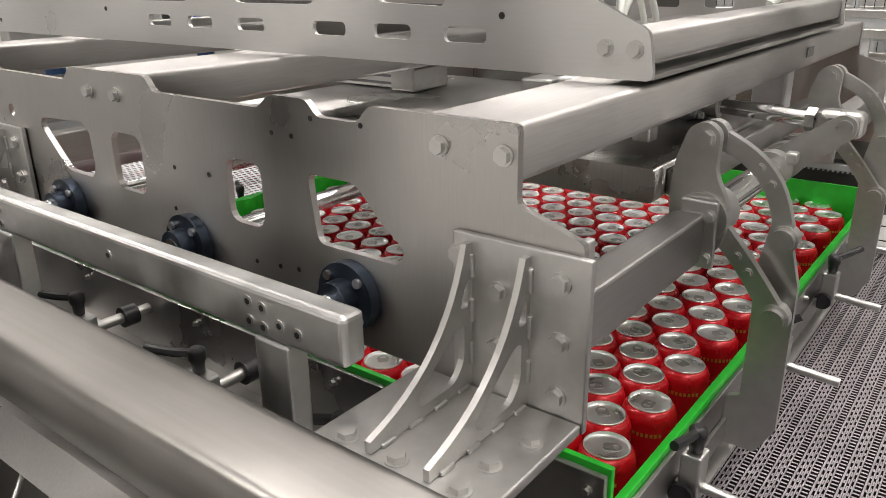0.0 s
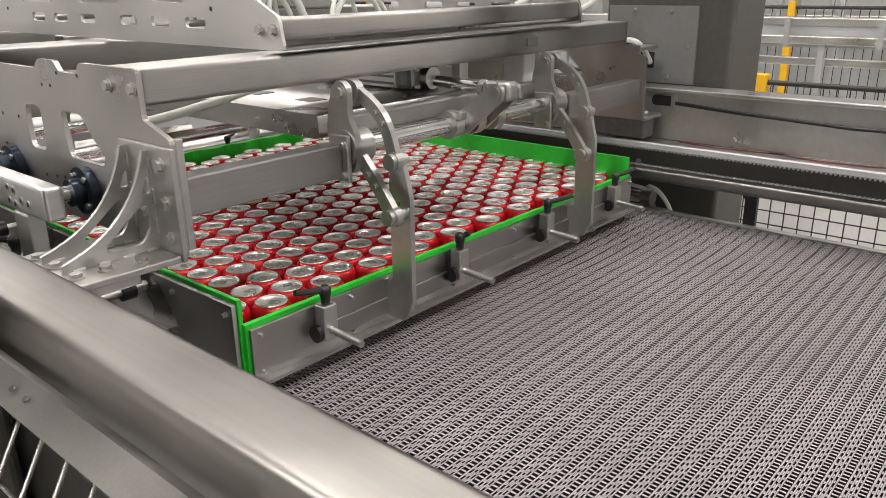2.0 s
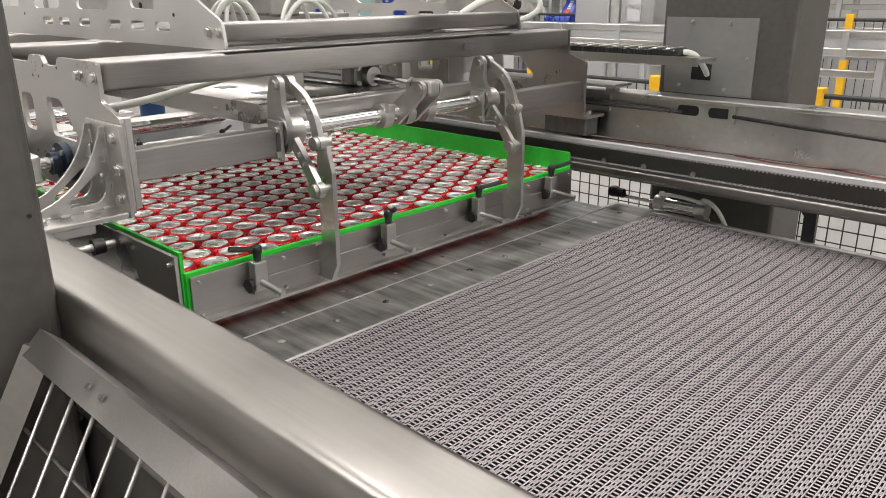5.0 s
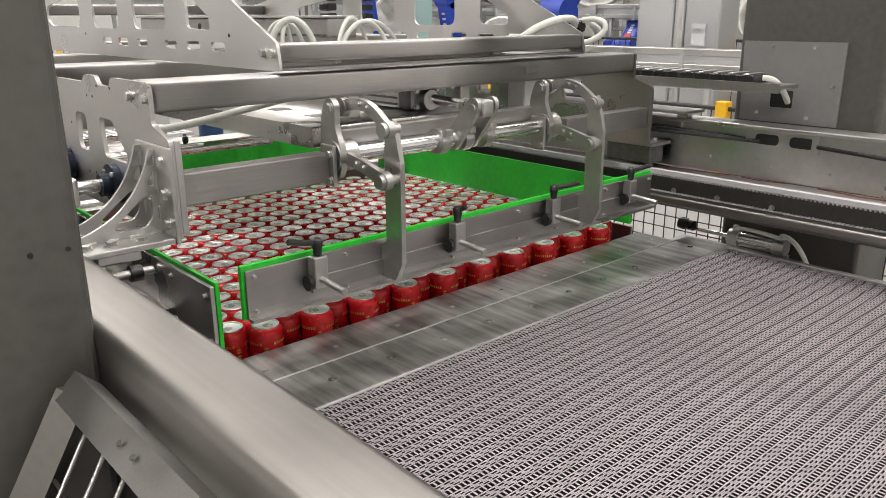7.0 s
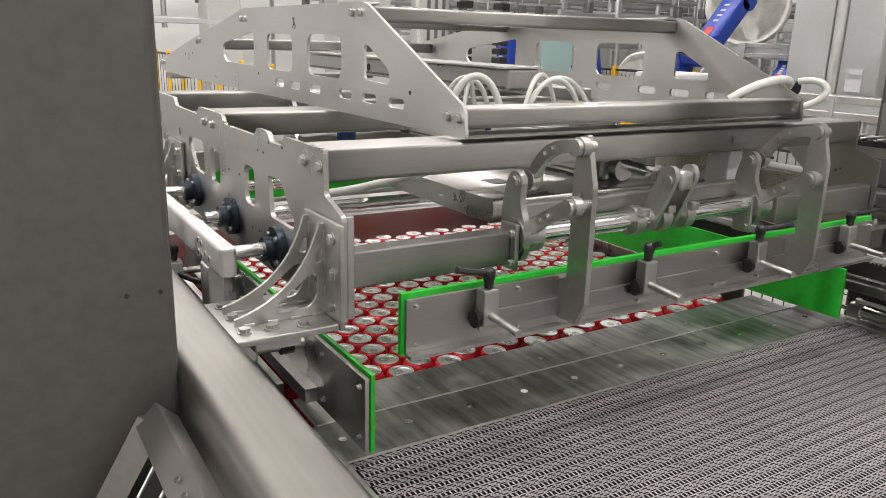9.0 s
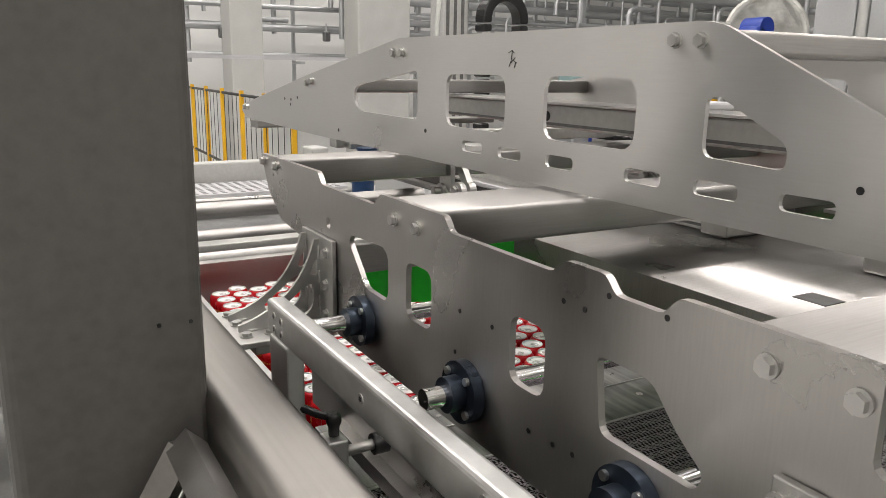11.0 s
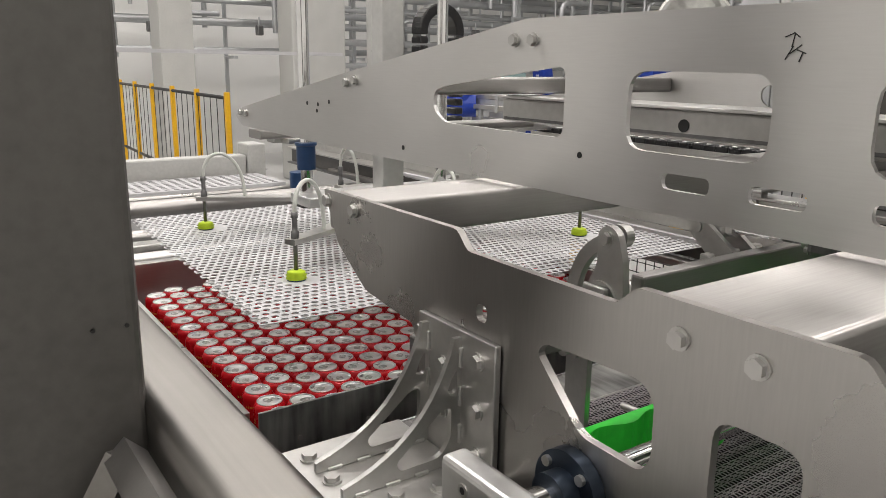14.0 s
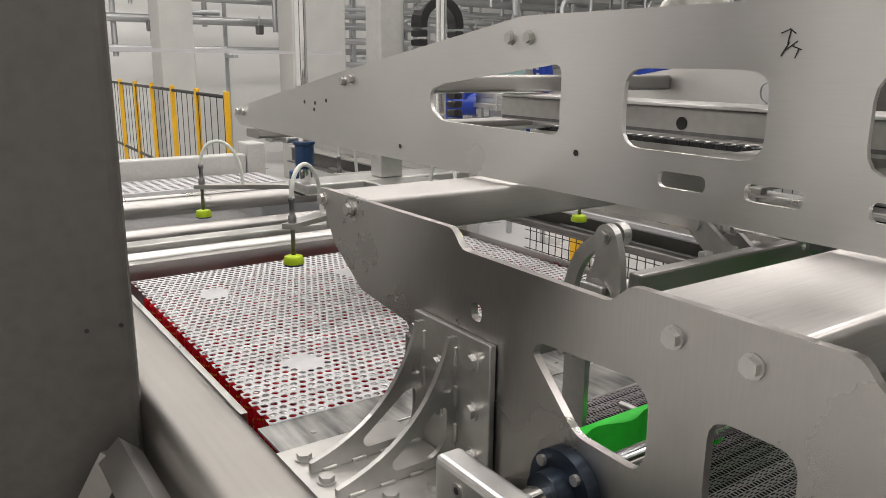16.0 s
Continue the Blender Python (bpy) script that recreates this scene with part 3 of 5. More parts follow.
part("drag_cable", tube(bmesh.new(), bez((0.95, 0.42, 0.54), (1.02, 0.38, 0.60), (1.15, 0.36, 0.60), (1.20, 0.48, 0.545)), 0.010), HOSE, carriage, "translucent white corrugated hose", smooth=True)
for p0, p1, top, r in (((0.29, 0.52, 0.51), (0.385, 0.48, 0.51), 0.605, 0.007), ((0.30, 0.56, 0.51), (0.37, 0.50, 0.51), 0.60, 0.005), ((0.31, 0.50, 0.51), (0.35, 0.52, 0.51), 0.59, 0.0045),
                       ((0.415, 0.46, 0.50), (0.55, 0.52, 0.51), 0.61, 0.0045), ((0.42, 0.47, 0.50), (0.64, 0.52, 0.515), 0.60, 0.005), ((0.43, 0.47, 0.50), (0.57, 0.47, 0.51), 0.60, 0.005)):
    q0 = (p0[0] * 0.85 + p1[0] * 0.15, p0[1], top)
    q1 = (p0[0] * 0.25 + p1[0] * 0.75, p1[1], top + 0.02)
    part("air_hose", tube(bmesh.new(), bez(p0, q0, q1, p1, 16), r), HOSE, carriage, "translucent white air hose", smooth=True)
dc = part("drag_chain", tube(bmesh.new(), [(1.16, 0.80, 0.66), (1.17, 0.66, 0.62), (1.18, 0.53, 0.565), (1.19, 0.42, 0.565)], 0.016, 8), BLACK, carriage, "black cable drag chain", smooth=True)
for k in range(9):
    u = k / 9
    part("cross_piece", B(1.135, 1.20, 0.79 - 0.26 * u, 0.802 - 0.26 * u, 0.675 - 0.095 * u, 0.679 - 0.095 * u), ALU, dc)
part("loop_hose", tube(bmesh.new(), bez((1.19, 0.42, 0.58), (1.22, 0.33, 0.60), (1.22, 0.33, 0.515), (1.12, 0.46, 0.512), 16), 0.008), HOSE, carriage, "translucent white air hose", smooth=True)
for y, z, a, n in ((1.067, 0.690, 20, 0.010), (1.060, 0.690, -35, 0.008), (1.063, 0.685, 80, 0.012), (1.066, 0.674, 60, 0.014), (1.060, 0.677, 35, 0.014), (1.054, 0.675, -20, 0.010), (1.054, 0.670, 70, 0.009)):
    part("ink_mark", B(-0.0003, 0.0003, -n / 2, n / 2, -0.0005, 0.0005), BLACK, carriage, at=pose(XU0 - 0.0034, y, z, -a, 0, 0))
part("long_hose", tube(bmesh.new(), bez((0.0, 0.48, 0.395), (0.12, 0.48, 0.396), (0.24, 0.48, 0.43), (0.40, 0.48, 0.446)), 0.0075), HOSE, carriage, "translucent white air hose", smooth=True)

# shaft brackets and their gussets
def gusset(y0, y1):
    """A thin gusset with a hollow front edge, a slotted opening at its foot and a small one at its top."""
    prof = [(-0.0505, 0.391), (-0.059, 0.391)]
    p0, p1, p2 = Vector((-0.059, 0.391)), Vector((-0.086, 0.290)), Vector((-0.187, 0.264))
    for i in range(1, 13):
        u = i / 12
        prof.append(tuple(p0 * (1 - u) ** 2 + p1 * 2 * u * (1 - u) + p2 * u * u))
    prof += [(-0.187, 0.2535), (-0.0505, 0.2535)]
    low_hole = rounded([(-0.062, 0.318), (-0.075, 0.316), (-0.128, 0.274), (-0.124, 0.264), (-0.075, 0.265), (-0.062, 0.282)], 0.009)
    top_hole = rounded([(-0.055, 0.358), (-0.061, 0.352), (-0.068, 0.334), (-0.056, 0.332)], 0.004)
    return sheet_cut(prof, [low_hole, top_hole], y0, y1, "y")


def bracket(dy):
    br = part("foot_bracket", B(-0.205, -0.0515, 0.252 + dy, 0.425 + dy, 0.243, 0.253, bevel=0.002), SATIN, carriage, "welded foot bracket with curved gussets")
    for y in (0.305, 0.364):
        part("gusset", gusset(y + dy, y + 0.006 + dy), SATIN, br)
        for k in range(4):
            part("weld_bead", B(-0.175 + 0.034 * k, -0.158 + 0.034 * k, y - 0.003 + dy, y + 0.009 + dy, 0.2525, 0.2565, bevel=0.0015), SATIN, br)
        for k in range(3):
            part("weld_bead", B(-0.054, -0.0495, y - 0.003 + dy, y + 0.009 + dy, 0.275 + 0.042 * k, 0.297 + 0.042 * k, bevel=0.0015), SATIN, br)
    part("flange_plate", B(-0.0505, -0.043, 0.2505 + dy, 0.385 + dy, 0.2425, 0.398, bevel=0.0015), SATIN, br)
    part("slide_block", B(-0.17, -0.10, 0.275 + dy, 0.42 + dy, 0.222, 0.242, bevel=0.003), SATIN, br)
    for z in (0.374, 0.321, 0.271):
        bolt_part((-0.0505, 0.277 + dy, z), (-1, 0, 0), br, 0.008)
    for y, z in ((0.337, 0.352), (0.337, 0.300), (0.378, 0.378)):
        bolt_part((-0.0505, y + dy, z), (-1, 0, 0), br, 0.0075)
    for x, y in ((-0.180, 0.396), (-0.180, 0.343), (-0.143, 0.281), (-0.181, 0.282), (-0.098, 0.272)):
        bolt_part((x, y + dy, 0.253), (0, 0, 1), br, 0.008)
    return br


bracket(0)
bracket(0.929)
for dy in (0, 0.919):
    fbk = part("far_bracket", B(1.312, 1.405, 0.255 + dy, 0.43 + dy, 0.243, 0.253, bevel=0.002), SATIN, carriage)
    part("flange_plate", B(1.3125, 1.32, 0.268 + dy, 0.40 + dy, 0.253, 0.408, bevel=0.0015), SATIN, fbk)
    part("slide_block", B(1.33, 1.395, 0.27 + dy, 0.42 + dy, 0.19, 0.242, bevel=0.004), DARKSTEEL, fbk)
    for y in (0.29, 0.345, 0.40):
        bolt_part((1.375, y + dy, 0.253), (0, 0, 1), fbk, 0.008)
part("end_plate", B(-0.0335, -0.022, 0.2625, 0.2705, 0.253, 0.407, bevel=0.0015), SATIN, carriage)

# adjusting bar with bearings
bar = part("adjusting_bar", B(-0.145, -0.117, 0.43, 1.135, 0.286, 0.336, bevel=0.006, seg=3), ALU, carriage, "milled aluminium adjusting bar")
for y0, y1 in ((0.505, 0.552), (1.05, 1.125)):
    part("bar_leg", B(-0.1455, -0.1195, y0, y1, 0.13, 0.2855, bevel=0.003), ALU, bar)
for y, z in ((0.555, 0.320), (0.535, 0.318), (0.555, 0.300), (0.535, 0.298), (0.512, 0.306), (0.488, 0.304), (0.80, 0.312), (1.07, 0.318), (1.10, 0.318), (1.07, 0.298), (1.10, 0.298)):
    part("socket_screw", C((-0.1462, y, z), (-0.1445, y, z), 0.0062, seg=16), SATIN, bar)
    part("socket", C((-0.1465, y, z), (-0.1460, y, z), 0.0036, seg=6), BLACK, bar)
rods = []
for y in (0.518, 0.787, 1.074):
    hub = part("bearing_flange", C((-0.0425, y, 0.301), (-0.056, y, 0.301), 0.037, seg=28), BLUESTEEL, carriage, "blued steel bearing flange", smooth=True)
    part("boss", C((-0.056, y, 0.301), (-0.074, y, 0.301), 0.021, seg=24), BLUESTEEL, hub, smooth=True)
    for a in (45, 135, 225, 315):
        part("screw", C((-0.056, y + 0.029 * math.cos(radians(a)), 0.301 + 0.029 * math.sin(radians(a))), (-0.060, y + 0.029 * math.cos(radians(a)), 0.301 + 0.029 * math.sin(radians(a))), 0.005, seg=10), SATIN, hub)
    if y != 0.787:
        rods.append(part("guide_rod", C((-0.117, y, 0.301), (0.06 if y < 0.6 else 0.30, y, 0.301), 0.0125, seg=20), CHROME, carriage, smooth=True))
    else:
        rods.append(part("guide_rod", C((-0.075, y, 0.301), (0.45, y, 0.301), 0.0125, seg=20), CHROME, carriage, smooth=True))

# side walls of the layer tray
def side_wall(s):
    x = 0.026 if s < 0 else 1.236
    y1 = 1.40
    w = part("side_wall", B(min(x, x + s * 0.008), max(x, x + s * 0.008), 0.258, y1, 0.030 if s < 0 else 0.040, 0.153, bevel=0.001), STEEL_Z, carriage, "steel tray side wall")
    part("liner", B(min(x - s * 0.0005, x - s * 0.008), max(x - s * 0.0005, x - s * 0.008), 0.255, y1, 0.028 if s < 0 else 0.038, 0.160, bevel=0.001), GREEN, w, "bright green plastic liner")
    for y in (0.275, 0.42, 0.62, 0.9, 1.2):
        for z in (0.05, 0.135):
            bolt_part((x + s * 0.008, y, z), (s, 0, 0), w, 0.004)
    part("wall_rib", B(min(x + s * 0.008, x + s * 0.03), max(x + s * 0.008, x + s * 0.03), 0.45, 1.25, 0.034, 0.06), STEEL, w)
    return w


wall_n = side_wall(-1)
side_wall(1)


def star_handle(parent, p, ax, up):
    """A black clamping lever on a steel rod."""
    p, ax, up = Vector(p), Vector(ax), Vector(up)
    k = part("clamp_lever", lathe(bmesh.new(), [(0.004, 0), (0.0075, 0.002), (0.008, 0.015), (0.011, 0.022), (0.011, 0.032), (0.006, 0.036)], 14, Matrix.Translation(p) @ up.to_track_quat("Z", "Y").to_matrix().to_4x4()), BLACK, parent, "black plastic clamping lever")
    q = p + up * 0.028
    part("lever_grip", tube(bmesh.new(), [q, q + ax * 0.03 + up * 0.003, q + ax * 0.07 + up * 0.012], 0.006, 8), BLACK, k, smooth=True)
    return k


spreading = [wall_n, bar, *rods]
for y in (0.50, 0.74, 1.02):
    part("clamp_block", B(-0.105, -0.075, y - 0.02, y + 0.02, 0.115, 0.155, bevel=0.003), ALU, wall_n)
    part("clamp_rod", C((-0.19, y, 0.128), (0.015, y, 0.128), 0.008, seg=14), SATIN, wall_n, smooth=True)
    part("clamp_hub", C((-0.03, y, 0.128), (-0.008, y, 0.128), 0.016, seg=16), BLACK, wall_n, smooth=True)
    spreading.append(star_handle(carriage, (-0.09, y, 0.155), (-0.6, 0.6, 0), (0, 0, 1)))

# crossbars carrying the gate bearings
XA0, XA1 = 0.307, 0.90
U, S, R = (0.284, 0.432), (0.280, 0.342), 0.138
TH0, TH1 = radians(230.0), radians(149.5)


def gate_set(front):
    sgn = 1 if front else -1
    name = "front" if front else "rear"

    def Y(y):
        return y if front else 1.634 - y

    def yb(a, b):
        return (min(Y(a), Y(b)), max(Y(a), Y(b)))

    for x0, x1 in ((XN + 0.006, 0.262), (0.955, XF - 0.006)):
        part("cross_bar", B(x0, x1, *yb(0.270, 0.306), 0.296, 0.352, bevel=0.003), STEEL_X, carriage)
    part("cross_bar", B(0.30, 0.92, *yb(0.31, 0.334), 0.352, 0.386, bevel=0.004), STEEL_X, carriage)
    for xa in (XA0, XA1):
        s = -1 if xa < 0.6 else 1
        bp = part("bearing_plate", sheet_cut([(Y(y), z) for y, z in rounded([(0.262, 0.300), (0.312, 0.300), (0.320, 0.36), (0.316, 0.405), (0.303, 0.444), (0.284, 0.452), (0.268, 0.440), (0.270, 0.395), (0.252, 0.360), (0.252, 0.325)], 0.012)], [], xa - 0.030, xa - 0.018), SATIN, carriage)
        part("pivot_boss", C((xa - 0.034, Y(S[0]), S[1]), (xa + 0.012, Y(S[0]), S[1]), 0.030, seg=28), SATIN, bp, smooth=True)
        part("pivot_cap", C((xa - 0.038, Y(S[0]), S[1]), (xa - 0.034, Y(S[0]), S[1]), 0.017, seg=20), DARKSTEEL, bp, smooth=True)
        bolt_part((xa - 0.030, Y(U[0]), U[1]), (-1, 0, 0), bp, 0.009)
        mb = part("mount_angle", B(xa - 0.045, xa - 0.036, *yb(0.258, 0.300), 0.288, 0.366, bevel=0.002), SATIN, carriage)
        for z in (0.30, 0.35):
            bolt_part((xa - 0.045, Y(0.266), z), (-1, 0, 0), mb, 0.006)
    part("gate_shaft", C((XA0 + 0.012, Y(S[0]), S[1]), (XA1 - 0.02, Y(S[0]), S[1]), 0.0175, seg=28), CHROME, carriage, "polished gate shaft", smooth=True)
    for xc in (0.545, 0.612, 0.675):
        part("shaft_collar", C((xc - 0.012, Y(S[0]), S[1]), (xc + 0.012, Y(S[0]), S[1]), 0.027, seg=24), SATIN, carriage, smooth=True)
        part("collar_ear", B(xc - 0.010, xc + 0.010, *yb(S[0] - 0.034, S[0] - 0.018), S[1] + 0.012, S[1] + 0.028, bevel=0.003), SATIN, carriage)

    # moving arms; their origin is the pivot, drawn along +y at angle zero
    arms = []
    for xa in (XA0, XA1):
        for (py, pz), wid, bow, xo in ((U, 0.0125, -0.023, 0.0), (S, 0.0135, -0.005, -0.012)):
            prof_a, prof_b = [], []
            n = 10
            for i in range(n + 1):
                u = i / n
                yy, zz = R * u, bow * math.sin(math.pi * u)
                w = wid * (1.0 - 0.18 * math.sin(math.pi * u))
                prof_a.append((yy, zz + w))
                prof_b.append((yy, zz - w))
            cap1 = [(R + wid * math.cos(a), wid * math.sin(a)) for a in (1.0, 0.5, 0, -0.5, -1.0)]
            cap0 = [(-wid * math.cos(a), wid * math.sin(a)) for a in (-1.0, -0.5, 0, 0.5, 1.0)]
            prof = prof_a + cap1 + list(reversed(prof_b)) + cap0
            am = sheet_cut(prof, [], xo - 0.006, xo + 0.006)
            cyl(am, (xo - 0.0075, 0, 0), (xo + 0.0075, 0, 0), wid * 1.35, seg=24)
            cyl(am, (xo - 0.0075, R, 0), (xo + 0.0075, R, 0), wid * 1.25, seg=24)
            for u in (0.42, 0.58):
                bolt(am, (xo - 0.006, R * u, bow * math.sin(math.pi * u)), (-1, 0, 0), 0.0045, 0.005)
            arm = part("gate_arm", am, SATIN, carriage, "curved steel gate arm")
            pin = bmesh.new()
            cyl(pin, (xo - 0.012, R, 0), (xo + 0.024, R, 0), 0.009, seg=16)
            cyl(pin, (xo - 0.016, R, 0), (xo - 0.006, R, 0), 0.013, seg=20)
            part("pin", pin, SATIN, arm, smooth=True)
            arms.append((arm, xa, Y(py), pz))
    # gate board with liner, uprights and clamps; drawn in its closed place
    gy = 0.246
    gate = part(name + "_gate", B(0.035, 1.225, *yb(gy - 0.006, gy), 0.026, 0.113, bevel=0.001), STEEL_X, carriage, "steel gate board with a green liner")
    if front:
        part("liner", B(0.030, 1.228, *yb(gy + 0.0005, gy + 0.010), 0.024, 0.121, bevel=0.001), GREEN, gate, "bright green plastic liner")
    else:
        ln = bmesh.new()
        pts = [(0.030, Y(gy + 0.001)), (1.228, Y(gy + 0.001))]
        wav = [(0.030 + i * 0.01426, Y(gy + 0.012 + 0.016 * (0.5 + 0.5 * math.cos(2 * math.pi * i * 0.01426 / 0.1143)))) for i in range(85)]
        loop = pts + list(reversed(wav))
        part("liner", sheet_cut(loop, [], 0.024, 0.13, "z"), GREEN, gate, "bright green scalloped plastic liner")
    part("stiffener", B(0.16, 1.10, *yb(gy - 0.012, gy - 0.0065), 0.045, 0.075, bevel=0.001), STEEL_X, gate)
    part("bottom_lip", B(0.035, 1.225, *yb(gy - 0.022, gy - 0.0065), 0.024, 0.030), SATIN, gate)
    for x in (0.05, 0.235, 0.50, 0.70, 0.83, 1.02, 1.21):
        for z in (0.040, 0.102):
            bolt_part((x, Y(gy - 0.006), z), (0, -sgn, 0), gate, 0.0032)
    ju = (U[0] + R * math.cos(TH0), U[1] + R * math.sin(TH0))
    js = (S[0] + R * math.cos(TH0), S[1] + R * math.sin(TH0))
    for xa in (XA0, XA1):
        prof = rounded([(Y(0.197), 0.040), (Y(0.177), 0.078), (Y(0.177), 0.266), (Y(ju[0] + 0.002), ju[1] + 0.018), (Y(ju[0] + 0.018), ju[1] + 0.014), (Y(0.223), 0.288), (Y(0.223), 0.112), (Y(0.2398), 0.105), (Y(0.2398), 0.040)], 0.003, 3)
        up = part("upright", sheet_cut(prof, [], xa + 0.012, xa + 0.022), SATIN, gate, "chamfered steel gate upright")
        for j in (ju, js):
            bolt_part((xa + 0.012, Y(j[0]), j[1]), (-1, 0, 0), up, 0.008)
    for x in (0.165, 0.50, 0.80, 1.10):
        cbk = part("clamp_block", B(x - 0.014, x + 0.014, *yb(gy - 0.036, gy - 0.013), 0.060, 0.118, bevel=0.0025), SATIN, gate)
        part("clamp_bush", C((x - 0.022, Y(gy - 0.02), 0.07), (x - 0.014, Y(gy - 0.02), 0.07), 0.014, seg=14), BLACK, gate)
        part("clamp_rod", C((x, Y(gy - 0.105), 0.072), (x, Y(gy - 0.012), 0.078), 0.0062, seg=14), SATIN, gate, smooth=True)
        kb = part("clamp_lever", lathe(bmesh.new(), [(0.004, 0), (0.0075, 0.002), (0.008, 0.012), (0.010, 0.018), (0.010, 0.028), (0.005, 0.032)], 14, Matrix.Translation((x, Y(gy - 0.025), 0.118))), BLACK, gate, "black plastic clamping lever")
        ax = {0.165: (-0.9, 0.1), 0.50: (0.1, -0.3), 0.80: (0.85, -0.5), 1.10: (0.9, -0.4)}[x]
        q = Vector((x, Y(gy - 0.025), 0.142))
        part("lever_grip", tube(bmesh.new(), [q, q + Vector((ax[0] * 0.03, sgn * ax[1] * 0.03, 0.004)), q + Vector((ax[0] * 0.06, sgn * ax[1] * 0.06, 0.010))], 0.0055, 8), BLACK, gate, smooth=True)
    return gate, arms, sgn


front_gate, front_arms, _ = gate_set(True)
rear_gate, rear_arms, _ = gate_set(False)

# centre drive: cylinder, clevis, crank
spine = part("centre_spine", channel(bmesh.new(), 0.335, 1.14, 0.350, 0.391, 0.27, 0.80), STEEL, carriage, "folded steel centre spine")
for y0 in (0.46, 0.62):
    part("cable_window", B(0.36, 0.40, y0, y0 + 0.045, 0.3905, 0.3922), DARKSTEEL, spine)
for y0 in (0.42, 0.50, 0.72, 0.95):
    bolt_part((0.27, y0, 0.368), (-1, 0, 0), spine, 0.004)
drives = []
for f in (True, False):
    def YY(y):
        return y if f else 1.634 - y
    cy = part("drive_cylinder", B(0.575, 0.65, min(YY(0.45), YY(0.64)), max(YY(0.45), YY(0.64)), 0.393, 0.441, bevel=0.005), ALU, carriage, "aluminium pneumatic cylinder")
    for zz in (0.400, 0.414, 0.428):
        part("groove", B(0.5735, 0.5748, min(YY(0.455), YY(0.635)), max(YY(0.455), YY(0.635)), zz, zz + 0.005), DARKSTEEL, cy)
    part("end_cap", B(0.568, 0.657, min(YY(0.40), YY(0.449)), max(YY(0.40), YY(0.449)), 0.392, 0.443, bevel=0.010), DARKSTEEL, cy)
    part("gland", C((0.612, YY(0.40), 0.415), (0.612, YY(0.38), 0.415), 0.022, seg=20), SATIN, cy, smooth=True)
    part("mount", B(0.56, 0.665, min(YY(0.641), YY(0.70)), max(YY(0.641), YY(0.70)), 0.392, 0.436, bevel=0.004), SATIN, cy)
    for gx in (0.582, 0.643):
        for gz in (0.400, 0.435):
            bolt_part((gx, YY(0.40), gz), (0, -1 if f else 1, 0), cy, 0.005)
    rod = part("piston_rod", C((0.612, YY(0.42), 0.413), (0.612, YY(0.245), 0.405), 0.011, seg=18), CHROME, carriage, "polished piston rod with a fork end", smooth=True)
    part("clevis", B(0.594, 0.630, min(YY(0.182), YY(0.245)), max(YY(0.182), YY(0.245)), 0.385, 0.421, bevel=0.009, seg=3), SATIN, rod)
    part("lock_nut", C((0.612, YY(0.245), 0.4045), (0.612, YY(0.258), 0.405), 0.0165, seg=6), SATIN, rod)
    part("crank_pin", C((0.578, YY(0.202), 0.402), (0.646, YY(0.202), 0.402), 0.011, seg=18), SATIN, rod, smooth=True)
    sg = 1 if f else -1
    cranks = []
    for xx in (0.5865, 0.6375):
        lever = rounded([(-sg * 0.0, 0.026), (sg * 0.024, 0.010), (sg * 0.022, -0.016), (-sg * 0.004, -0.027), (-sg * 0.026, -0.008), (-sg * 0.092, 0.048), (-sg * 0.094, 0.070), (-sg * 0.074, 0.079), (-sg * 0.058, 0.068)], 0.012)
        cranks.append(part("crank", sheet_cut(lever, [], xx - 0.005, xx + 0.005), SATIN, carriage, at=pose(0, YY(S[0]), S[1])))
    drives.append((rod, cranks, sg, YY(S[0])))
part("hanger", B(0.40, 0.43, 0.40, 0.425, 0.39, 0.444, bevel=0.003), STEEL, carriage)
part("hanger", B(0.72, 0.75, 0.40, 0.425, 0.39, 0.444, bevel=0.003), STEEL, carriage)
part("riser_block", B(0.90, 0.945, 0.36, 0.42, 0.36, 0.444, bevel=0.006), SHEET, carriage, "white plastic support block")

# ---------------------------------------------------------------- cans
CR, CH = 0.033, 0.115


